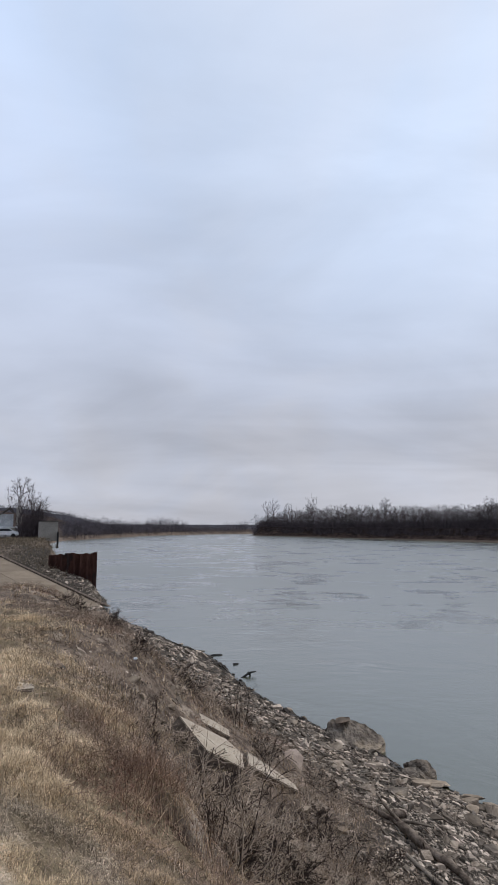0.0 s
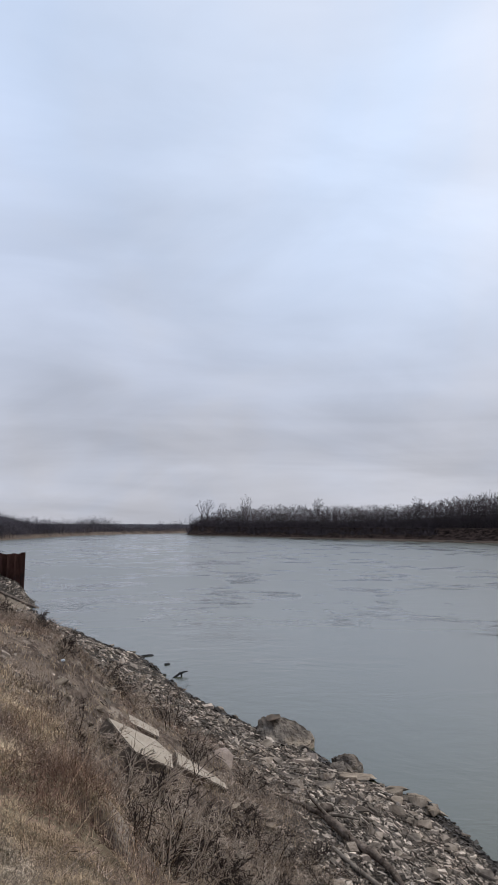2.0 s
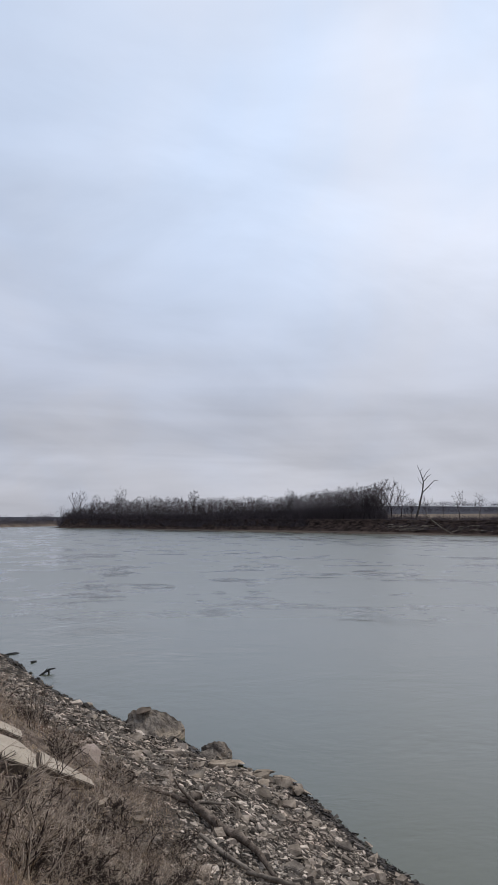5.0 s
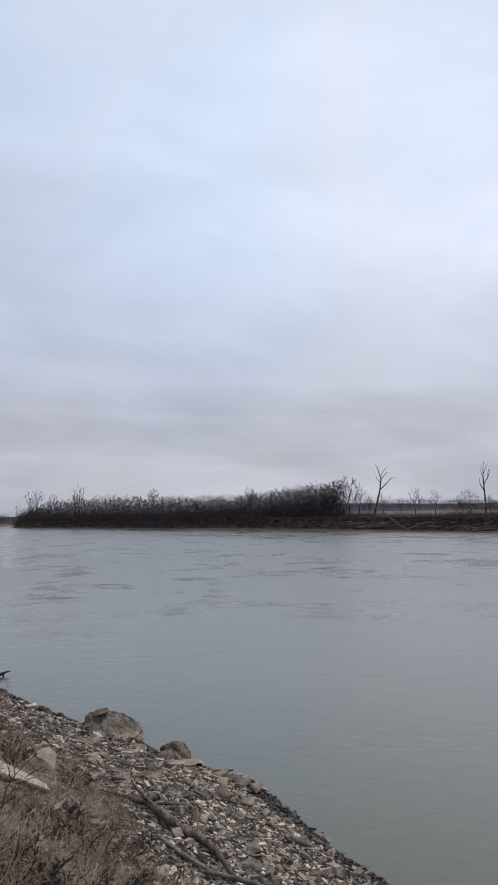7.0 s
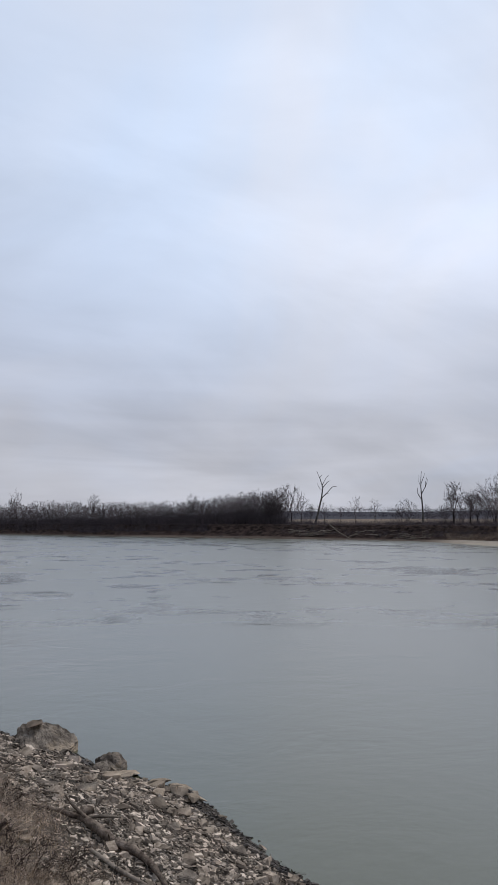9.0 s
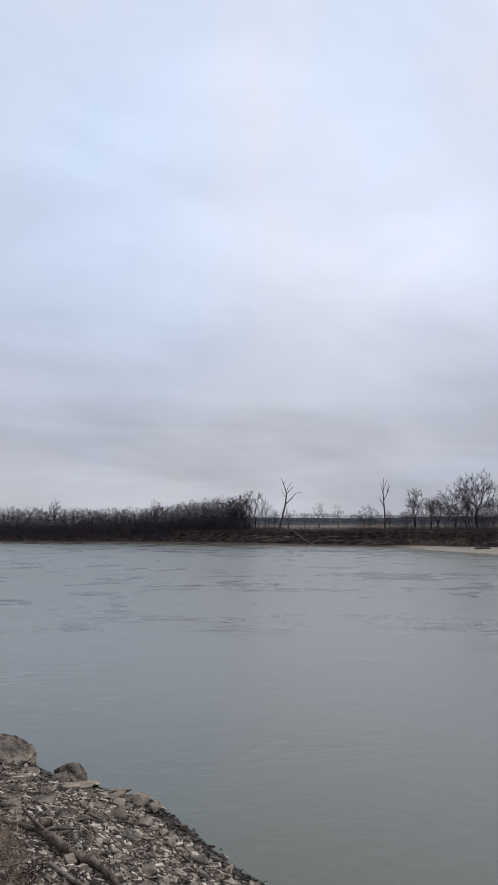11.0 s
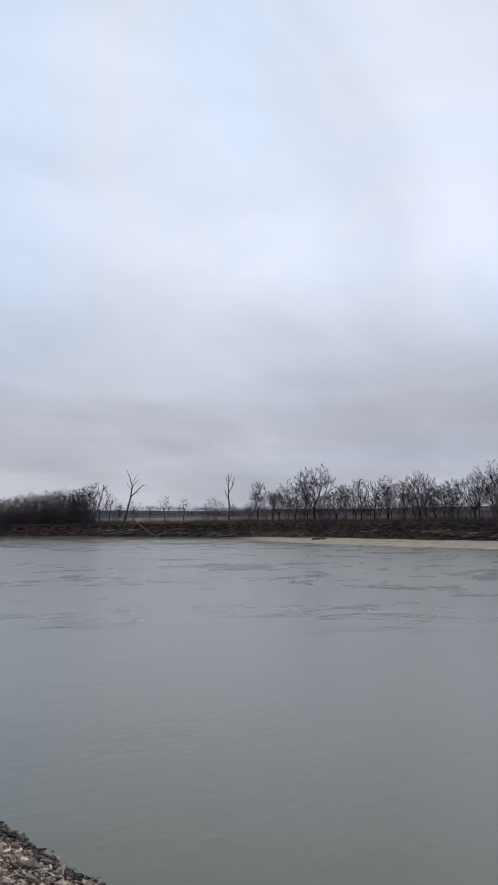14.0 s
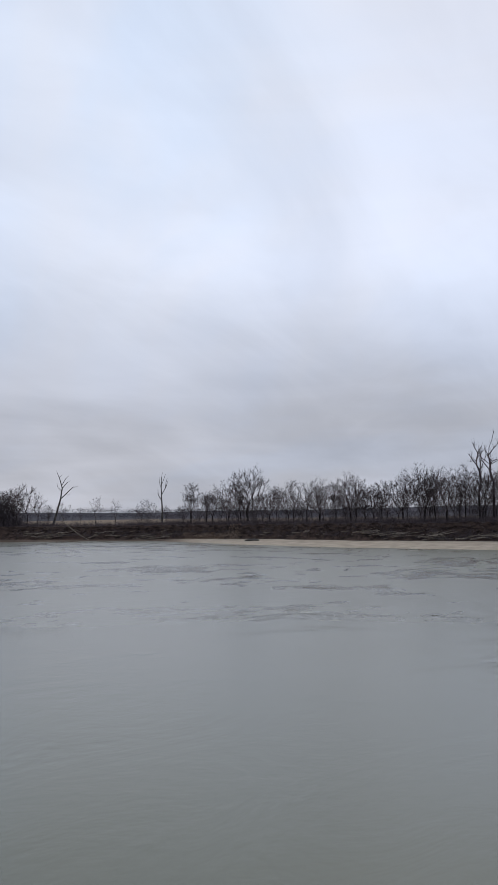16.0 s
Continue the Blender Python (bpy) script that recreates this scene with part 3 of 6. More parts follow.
# ---------------------------------------------------------------- the ground: one sheet out to the horizon, finest near the bank
def build_ground():
    deg = np.concatenate([np.arange(-32, 0, 0.3), np.arange(0, 72, 0.24), np.arange(72, 328, 3.0)])
    az = np.radians(deg)
    # the rings close up on the other bank's cut face
    table = np.arange(1, 76, 0.5)
    near_bank = np.interp(np.where(deg > 180, deg - 360, deg), np.append(table, 130), np.append([bank_distance(q) for q in table], 300))
    rows = [np.outer(np.concatenate([np.linspace(0.4, 3.0, 22)[:-1], np.geomspace(3.0, 26, 170)[:-1]]), np.ones(len(az)))]
    k = np.linspace(0, 1, 90)[:-1, None]
    rows.append(26 * ((near_bank - 12) / 26)[None] ** k)
    k = np.linspace(0, 1, 64)[:-1, None]
    rows.append((near_bank - 12)[None] + 24 * k)
    k = np.linspace(0, 1, 130)[:, None]
    rows.append((near_bank + 12)[None] * (4200 / (near_bank + 12))[None] ** k)
    r = np.concatenate(rows)
    a = np.repeat(az[None], len(r), 0)
    x, y = r * np.sin(a), r * np.cos(a)
    z, s, s_far, s_bank, stones, grass, sand, clay_and_shade = land(x.ravel(), y.ravel())
    n, m = len(az), len(r)
    verts = np.concatenate([np.stack([x.ravel(), y.ravel(), z], 1), [[0, 0, height(0, 0)]]])
    i = np.arange(m - 1)[:, None] * n
    j, k = np.arange(n)[None], (np.arange(n)[None] + 1) % n
    quads = np.stack([i + k, i + j, i + j + n, i + k + n], -1).reshape(-1, 4)
    centre = np.stack([np.full(n, n * m), np.arange(n), (np.arange(n) + 1) % n], 1)
    me = mesh_of("ground", verts, [quads, centre], M_GROUND, smooth=True)
    me.materials.append(M_RIDGE)
    far = np.append(np.repeat(r.mean(1)[:-1] > 520, n), np.zeros(n, bool))
    me.polygons.foreach_set("material_index", far.astype(np.int32))
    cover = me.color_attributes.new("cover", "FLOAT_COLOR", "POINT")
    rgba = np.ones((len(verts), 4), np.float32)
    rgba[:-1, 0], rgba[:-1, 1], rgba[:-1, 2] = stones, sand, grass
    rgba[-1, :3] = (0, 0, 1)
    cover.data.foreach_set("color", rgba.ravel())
    wet = me.attributes.new("clay_and_shade", "FLOAT", "POINT")
    wet.data.foreach_set("value", np.append(clay_and_shade, 0).astype(np.float32))
    return tagged(new("ground", me), "sloping river bank of brown earth, dry grass and stony shore", "ground", kind="structure")


ground = build_ground()


def build_water():
    n = 64
    a = np.arange(n) * 2 * math.pi / n
    verts = [(0, 0, 0)]
    faces = []
    radii = (20, 80, 300, 1200, 4300)
    for r in radii:
        verts += [(r * math.sin(q), r * math.cos(q), 0) for q in a]
    for k in range(n):
        faces.append((0, 1 + (k + 1) % n, 1 + k))
    quads = [(1 + i * n + k, 1 + i * n + (k + 1) % n, 1 + (i + 1) * n + (k + 1) % n, 1 + (i + 1) * n + k) for i in range(len(radii) - 1) for k in range(n)]
    me = mesh_of("water", np.array(verts, float), [np.array(faces), np.array(quads)], M_WATER, smooth=True)
    return tagged(new("water", me), "wide calm grey-green river with faint streaks of current", "river", kind="structure")


water = build_water()

# ---------------------------------------------------------------- bare winter trees
def grow(rng, out, p, d, length, radius, level, plan):
    """One branch as a run of segments, and its side branches by the plan: rows of (count, length ratio, angle, from, bend, rise)."""
    count, ratio, angle, start, bend, rise = plan[level]
    n = 4 if level == 0 else (3 if level == 1 else 2) if level + 1 < len(plan) else 1
    pts, rad = [p], [radius]
    d = d / np.linalg.norm(d)
    for i in range(n):
        d = d + rng.normal(0, bend, 3) + np.array((0, 0, rise))
        d = d / np.linalg.norm(d)
        p = p + d * length / n
        pts.append(p)
        rad.append(max(radius * (1 - 0.8 * (i + 1) / n), radius * 0.12))
    out.append((level, pts, rad))
    if level + 1 >= len(plan):
        return
    for c in range(count):
        k = start + (1 - start) * (c + rng.uniform(0.1, 0.9)) / count
        i = min(int(k * n), n - 1)
        f = k * n - i
        q = pts[i] * (1 - f) + pts[i + 1] * f
        axis = pts[i + 1] - pts[i]
        axis = axis / np.linalg.norm(axis)
        side = rng.normal(size=3)
        side -= axis * side.dot(axis)
        side /= np.linalg.norm(side)
        a = math.radians(angle * rng.uniform(0.7, 1.3))
        grow(rng, out, q, axis * math.cos(a) + side * math.sin(a), length * ratio * rng.uniform(0.65, 1.2) * (1.15 - 0.5 * k), max((rad[i] * (1 - f) + rad[i + 1] * f) * 0.6, min(0.012, radius * 0.45)), level + 1, plan)


def limb(pts, rad, sides):
    """One closed tapered tube through the points."""
    p = np.asarray(pts, float)
    d = np.gradient(p, axis=0)
    d /= np.linalg.norm(d, axis=1)[:, None]
    u = np.cross(d, np.array((0.83, 0.55, 0.1)))
    u /= np.linalg.norm(u, axis=1)[:, None]
    w = np.cross(d, u)
    n = len(p)
    ring = [p + (u * math.cos(2 * math.pi * j / sides) + w * math.sin(2 * math.pi * j / sides)) * np.asarray(rad)[:, None] for j in range(sides)]
    verts = np.concatenate([np.stack(ring, 1).reshape(-1, 3), p[-1:]])
    quads = np.array([(i * sides + j, i * sides + (j + 1) % sides, (i + 1) * sides + (j + 1) % sides, (i + 1) * sides + j) for i in range(n - 1) for j in range(sides)])
    cap = np.array([(n * sides, (n - 1) * sides + j, (n - 1) * sides + (j + 1) % sides) for j in range(sides)])
    return verts, [quads, cap]


def runs(branches, k=1.0, least=0.0, thin=1.0):
    """The branches' straight pieces, as rows for tubes()."""
    return [(*(pts[i] * k), *(pts[i + 1] * k), max(rad[i] * thin, least), max(rad[i + 1] * thin, least * 0.7)) for _, pts, rad in branches for i in range(len(pts) - 1)]


# height of the trunk's head, its radius, stems, crown points, crown's middle, half height and half width, straightness, twigs for each point
PLANS = {
    "broad": (0.24, 0.17, 1, 310, 0.62, 0.38, 0.36, 0.60, 11),
    "slim": (0.30, 0.105, 1, 150, 0.63, 0.37, 0.23, 0.52, 11),
    "thicket": (0.12, 0.06, 3, 170, 0.56, 0.46, 0.42, 0.60, 9),
    "sparse": (0.28, 0.13, 1, 60, 0.66, 0.34, 0.27, 0.30, 8),
    "tall": (0.30, 0.17, 1, 34, 0.70, 0.31, 0.19, 0.45, 5),
}


def branch_out(rng, nodes, points, straight):
    """Joins each point of a crown to the branch that it grows from: near, and by a short way up from the root. Gives parents."""
    n0, n = len(nodes), len(nodes) + len(points)
    p = np.concatenate([nodes, points])
    parent, way = np.full(n, -1), np.full(n, 0.0)
    for i in range(1, n0):
        if p[i, 2] > -0.25:
            parent[i] = i - 1
            way[i] = way[i - 1] + np.linalg.norm(p[i] - p[i - 1])

    def cost(j, q):
        d = p[q] - p[j]
        length = np.linalg.norm(d, axis=1)
        return length + straight * way[j] + 1.2 * np.maximum(0.25 * length - d[:, 2], 0)

    left = np.arange(n0, n)
    best, source = np.full(len(left), 1e9), np.zeros(len(left), int)
    for j in range(n0):
        if p[j, 2] > 0.9:
            c = cost(j, left)
            source = np.where(c < best, j, source)
            best = np.minimum(best, c)
    while len(left):
        k = int(np.argmin(best))
        i = left[k]
        parent[i] = source[k]
        way[i] = way[source[k]] + np.linalg.norm(p[i] - p[source[k]])
        left, best, source = np.delete(left, k), np.delete(best, k), np.delete(source, k)
        if len(left):
            c = cost(i, left)
            source = np.where(c < best, i, source)
            best = np.minimum(best, c)
    return p, parent


def tree_meshes(seed, plan, tall=10.0):
    """Trunk and crown meshes of a bare tree about `tall` metres high: its limbs fill a rounded crown that ends in fine twigs."""
    rng = np.random.default_rng(seed)
    head, thick, stems, count, mid, high, wide, straight, per = PLANS[plan]
    nodes = []
    for s in range(stems):
        lean = rng.normal(0, 0.05 if stems == 1 else 0.22, 2)
        foot = rng.normal(0, 0.5, 2) if stems > 1 else np.zeros(2)
        reach = tall * head * rng.uniform(0.85, 1.15)
        for k in np.linspace(0, 1, 6):
            sway = 0.12 * math.sin(5 * k + seed + s) * k
            nodes.append((foot[0] + lean[0] * reach * k + sway, foot[1] + lean[1] * reach * k, -0.3 + (reach + 0.3) * k))
    nodes = np.array(nodes)
    q = rng.normal(size=(count * 3, 3))
    q *= (rng.uniform(0, 1, len(q)) ** 0.42 / np.linalg.norm(q, axis=1))[:, None]
    lobe = np.array([noise.noise(Vector(x * 1.7) + Vector((seed, 3, 1))) for x in q])
    q = q[lobe > -0.16 - 0.25 * (q[:, 2] > 0.2)][:count]
    edge = 1 + 0.22 * np.array([noise.noise(Vector(x) * 1.3 + Vector((9, seed, 2))) for x in q])
    q = q * edge[:, None]
    squeeze = np.where(q[:, 2] < 0, 1 - 0.45 * q[:, 2] ** 2, 1.0)
    points = np.stack([q[:, 0] * wide * squeeze, q[:, 1] * wide * squeeze, mid + q[:, 2] * high], 1) * tall
    p, parent = branch_out(rng, nodes, points, straight)
    n0 = len(nodes)
    kids = [[] for _ in p]
    for i, j in enumerate(parent):
        if j >= 0:
            kids[j].append(i)
    for i in range(n0, len(p)):
        if kids[i]:
            p[i] = p[i] * 0.5 + p[parent[i]] * 0.25 + np.mean(p[kids[i]], axis=0) * 0.25
    order, stack = [], [i for i in range(len(p)) if parent[i] < 0]
    while stack:
        i = stack.pop()
        order.append(i)
        stack += kids[i]
    size = np.full(len(p), 1.0)
    for i in reversed(order):
        if kids[i]:
            size[i] = sum(size[k] ** 1.75 for k in kids[i]) ** (1 / 1.75)
    rad = np.maximum(size / max(size[:n0].max(), 1e-6) * thick, 0.010)
    trunks = []
    step_n = n0 // stems
    for s in range(stems):
        line = list(range(s * step_n, (s + 1) * step_n))
        r = rad[line].copy()
        r[:2] *= (1.35, 1.1)
        v, f = limb(p[line], r, 7)
        trunks.append(mesh_of("trunk", v, f, M_BARK, smooth=True))
    rows = np.array([(*p[parent[i]], *p[i], max(min(rad[parent[i]], rad[i] * 1.5), 0.012), rad[i]) for i in range(n0, len(p))])
    twigs = []
    fine = {"thicket": 0.017, "broad": 0.0088, "slim": 0.0100}.get(plan, 0.011)
    for i in range(n0, len(p)):
        d = p[i] - p[parent[i]]
        l = np.linalg.norm(d)
        d = d / max(l, 1e-6)
        for _ in range(per + (2 if not kids[i] else 0)):
            w = d * 0.75 + rng.normal(0, 0.52, 3) + np.array((0, 0, 0.15))
            w *= tall * rng.uniform(0.04, 0.105) / np.linalg.norm(w)
            a = p[parent[i]] + (p[i] - p[parent[i]]) * rng.uniform(0.3, 1.0)
            twigs.append((*a, *(a + w), fine, 0.0))
    heavy = rows[:, 6] > 0.04
    cv, cf = joined([tubes(rows[heavy], 5), tubes(rows[~heavy], 3), spikes(twigs)])
    return trunks, mesh_of("crown", cv, cf, M_TWIG)


TREE_KINDS = {kind: [tree_meshes(seed + i, kind) for i in range(n)] for kind, seed, n in (("broad", 11, 4), ("slim", 31, 6), ("thicket", 51, 5), ("sparse", 71, 5), ("tall", 91, 2))}
MASTERS = {}


def tree(kind, which, x, y, tall, label, turn=0.0, group="", wide=1.0, sink=0.15, lean=0.0):
    key = (kind, which % len(TREE_KINDS[kind]), label)
    at = pose(x, y, height(x, y) - sink, 0, lean, turn) @ Matrix.Diagonal((tall / 10 * wide, tall / 10 * wide, tall / 10, 1))
    if key in MASTERS:
        made = copy_thing(MASTERS[key], Matrix())
    else:
        made = MASTERS[key] = thing("bare_tree", label, "tree")
        trunks, crown = TREE_KINDS[kind][key[1]]
        for trunk in trunks:
            part("trunk", trunk, parent=made)
        part("crown", crown, parent=made)
    made.matrix_basis = at
    if group:
        tagged(made, group=group)
    return made


rng = np.random.default_rng(7)
# the row of trees along the top of the other bank: direction, setback, height above the bank, kind
ROW = [
    (27.9, 3, 11.5, "slim"), (28.8, 4, 11.8, "sparse"), (29.6, 3, 9.5, "sparse"), (30.4, 6, 6.5, "slim"), (31.6, 5, 7.2, "sparse"), (33.0, 5, 5.6, "sparse"),
    (34.3, 4, 8.2, "sparse"), (35.9, 6, 7.4, "sparse"), (37.9, 4, 5.6, "thicket"), (38.6, 5, 7.0, "thicket"), (40.2, 5, 5.2, "slim"),
    (42.3, 4, 11.3, "slim"), (43.7, 6, 8.4, "broad"), (45.6, 4, 10.8, "broad"), (47.4, 3, 13.6, "broad"), (46.7, 7, 11.0, "slim"), (49.2, 5, 8.2, "broad"),
    (51.3, 3, 10.2, "slim"), (52.4, 4, 9.8, "sparse"), (53.5, 3, 9.6, "broad"), (54.9, 5, 9.4, "slim"), (56.2, 3, 10.6, "broad"), (57.5, 6, 7.6, "broad"),
    (58.8, 3, 8.8, "slim"), (60.6, 4, 9.6, "broad"), (62.3, 3, 11.2, "broad"), (63.2, 6, 9.5, "slim"), (64.1, 3, 10.0, "broad"), (65.6, 4, 10.4, "slim"),
    (66.9, 3, 9.6, "broad"), (68.0, 5, 9.0, "slim"), (69.5, 3, 10.5, "broad"), (71.0, 5, 9.2, "broad"), (72.5, 3, 10.0, "slim"), (74.5, 4, 10.5, "broad"),
]
for i, (az, back, tall, kind) in enumerate(ROW):
    x, y = polar(az, bank_distance(az, back))
    tree(kind, i, x, y, tall * 1.26, {"broad": "large bare winter cottonwood with a round crown on the far bank", "slim": "bare grey-brown tree on the far river bank",
         "sparse": "small gnarled bare tree with few branches", "thicket": "low bushy bare tree on the bank edge"}[kind], turn=rng.uniform(0, 360), group="trees along the far bank", wide=1.2 if kind == "broad" else 1.05)
# a second, closer-set row just behind
for i in range(44):
    az = 41.5 + 33.5 * (i + rng.uniform(0, 1)) / 44
    x, y = polar(az, bank_distance(az, rng.uniform(6, 16)))
    tree("slim" if i % 3 else "broad", i, x, y, rng.uniform(7.0, 12.0), "bare grey-brown tree standing behind the bank row", turn=rng.uniform(0, 360), group="trees along the far bank")
# thinner trees and saplings behind that row
for i in range(42):
    az = rng.uniform(42, 74)
    x, y = polar(az, bank_distance(az, rng.uniform(8, 22)))
    tree("sparse" if i % 3 else "thicket", i, x, y, rng.uniform(4.5, 8.0), "thin bare sapling behind the bank trees", turn=rng.uniform(0, 360), group="saplings behind the bank trees")
# the dense thicket toward the point
for i in range(150):
    az = 0.9 + 27.1 * ((i + rng.uniform(0, 1)) / 150)
    row = i % 3
    x, y = polar(az, bank_distance(az, (0.5, 4.5, 10)[row] + rng.uniform(-1, 2)))
    tall = np.interp(az, [0, 4, 8, 14, 20, 24, 28], [8.0, 9.4, 10.2, 9.8, 9.8, 12.8, 14.2]) * rng.uniform(0.82, 1.06) * (0.72, 0.95, 1.05)[row]
    tree("thicket" if i % 4 and (az < 21.5 or i % 2) else "slim", i, x, y, tall, "bare brown tree in a dense riverside thicket", turn=rng.uniform(0, 360), group="thicket trees", wide=rng.uniform(1.0, 1.5))
# taller dead-topped trees that stand out of the thicket
for az, tall, kind, lean in ((0.9, 12.5, "sparse", -24), (1.6, 15.0, "sparse", -6), (2.2, 16.0, "sparse", 3), (3.4, 13.0, "sparse", 0), (5.6, 17.0, "sparse", 2), (5.2, 12.4, "slim", 0), (11.7, 13.8, "slim", 0), (20.2, 12.6, "slim", 0)):
    x, y = polar(az, bank_distance(az, 2))
    tree(kind, int(az * 7), x, y, tall, "tall bare tree standing out of the thicket", turn=rng.uniform(0, 360), lean=lean)


def dead_tree(label, az, back, segments, turn=0.0):
    """A standing dead tree from its main limbs: rows of points and radii in metres in the plane across the view."""
    x, y = polar(az, bank_distance(az, back))
    t = thing("dead_tree", label, "tree", pose(x, y, height(x, y) - 0.2, 0, 0, -az + turn) @ Matrix.Diagonal((1, 1, 1.07, 1)))
    for i, row in enumerate(segments):
        pts = [np.array((u, 0.25 * math.sin(3 * k + i), w)) for k, (u, w, r) in enumerate(row)]
        v, f = limb(pts, [r for _, _, r in row], 7)
        part("trunk" if i == 0 else "limb", mesh_of("limb", v, f, M_DEADWOOD, smooth=True), parent=t)
    return t


dead_tree("tall leaning dead tree with forked bare limbs", 30.85, 3, [
    [(-0.3, 0, 0.42), (1.2, 5, 0.33), (2.2, 9, 0.27), (2.7, 12.5, 0.20), (1.8, 15.5, 0.13), (0.6, 18.2, 0.05)],
    [(2.3, 9, 0.2), (4.0, 10.6, 0.16), (6.2, 12.8, 0.10), (8.0, 13.0, 0.04)], [(2.7, 12.5, 0.13), (4.2, 14.2, 0.10), (5.4, 15.0, 0.04)],
    [(2.5, 13.4, 0.10), (3.8, 15.6, 0.08), (5.0, 16.8, 0.03)], [(2.5, 11.5, 0.10), (1.2, 12.8, 0.07), (0.8, 14.2, 0.03)], [(1.6, 16.0, 0.08), (2.6, 17.0, 0.03)], [(4.0, 10.6, 0.1), (5.2, 10.4, 0.03)]])
dead_tree("slender dead tree with upright bare prongs", 39.75, 3, [
    [(0.4, 0, 0.34), (0.5, 4, 0.27), (0.3, 8, 0.21), (0.1, 11.5, 0.16), (0.2, 14.6, 0.10), (0.5, 16.6, 0.04)], [(0.4, 7.5, 0.17), (-0.9, 9.6, 0.12), (-1.0, 11.4, 0.05)],
    [(0.25, 9.5, 0.15), (1.7, 12.0, 0.11), (2.4, 14.2, 0.04)], [(1.5, 11.7, 0.1), (1.6, 13.0, 0.07), (2.2, 14.9, 0.03)], [(0.15, 12.5, 0.1), (1.0, 14.6, 0.07), (1.5, 16.0, 0.03)], [(0.1, 11.5, 0.09), (-0.5, 13.4, 0.06), (-0.4, 15.2, 0.03)]])
# the tallest tree, with pale forked limbs
for az, tall, which in ((66.75, 18.5, 0), (67.75, 20.5, 1)):
    x, y = polar(az, bank_distance(az, 3))
    tree("tall", which, x, y, tall, "very tall pale bare cottonwood with few high branches", turn=40 * which, wide=0.8)


# undergrowth of the thicket and of the bank's edge
def sticks(rng, places, low, high, thick, per, spread):
    segs = []
    for x, y, z, k in places:
        for _ in range(per):
            l = rng.uniform(low, high) * k
            d = rng.normal(0, spread, 2)
            b = rng.normal(0, 0.5, 2)
            segs.append((x + b[0], y + b[1], z - 0.1, x + b[0] + d[0] * l, y + b[1] + d[1] * l, z + l, thick, thick * 0.3))
    return spikes(segs)


def bank_places(rng, n, az0, az1, back0, back1):
    az = rng.uniform(az0, az1, n)
    table = np.arange(az0, az1 + 0.5, 0.5)
    d = np.interp(az, table, [bank_distance(a) for a in table]) + rng.uniform(back0, back1, n)
    x, y = d * np.sin(np.radians(az)), d * np.cos(np.radians(az))
    return np.stack([x, y, land(x, y)[0], np.ones(n)], 1)


fv, ff = sticks(rng, bank_places(rng, 2800, 0.5, 21.5, -4.3, 1.0), 0.7, 3.2, 0.035, 6, 0.6)
v, f = sticks(rng, np.concatenate([bank_places(rng, 2500, 0.6, 21.8, -2.5, 10), bank_places(rng, 800, 21.6, 28.4, 0.5, 10)]), 1.5, 6.0, 0.035, 6, 0.4)
v, f = joined([(v, f), (fv, ff)])
tagged(new("undergrowth", mesh_of("undergrowth", v, f, M_THICKET)), "tangled dark brown winter undergrowth along the far bank", "undergrowth", kind="stuff")
v, f = sticks(rng, bank_places(rng, 4200, 28, 75, -4.2, 1.5), 0.3, 1.3, 0.03, 4, 1.1)
tagged(new("bank_brush", mesh_of("bank_brush", v, f, M_TWIG)), "low dead brush hanging over the eroded far bank", "brush", kind="stuff")


places = np.concatenate([bank_places(rng, 2300, 41.0, 75, 1.0, 12), bank_places(rng, 300, 27.6, 31.8, 0.5, 8), bank_places(rng, 260, 36.8, 41.2, 0.5, 8), bank_places(rng, 120, 32, 37, 0.5, 8)])
places[:, 3] = rng.uniform(0.35, 1.1, len(places))
v, f = sticks(rng, places, 0.8, 3.6, 0.027, 5, 0.4)
tagged(new("undergrowth", mesh_of("undergrowth", v, f, M_TWIG)), "dark bare undergrowth between the trunks on the far bank", "undergrowth", kind="stuff")
v, f = sticks(rng, bank_places(rng, 900, 41.8, 46.6, -6.8, -2.8), 0.25, 0.6, 0.03, 6, 0.5)
tagged(new("reed_patch", mesh_of("reed_patch", v, f, M_SPRIG)), "rusty straw-coloured dead reeds at the foot of the bank", "reeds", kind="stuff")


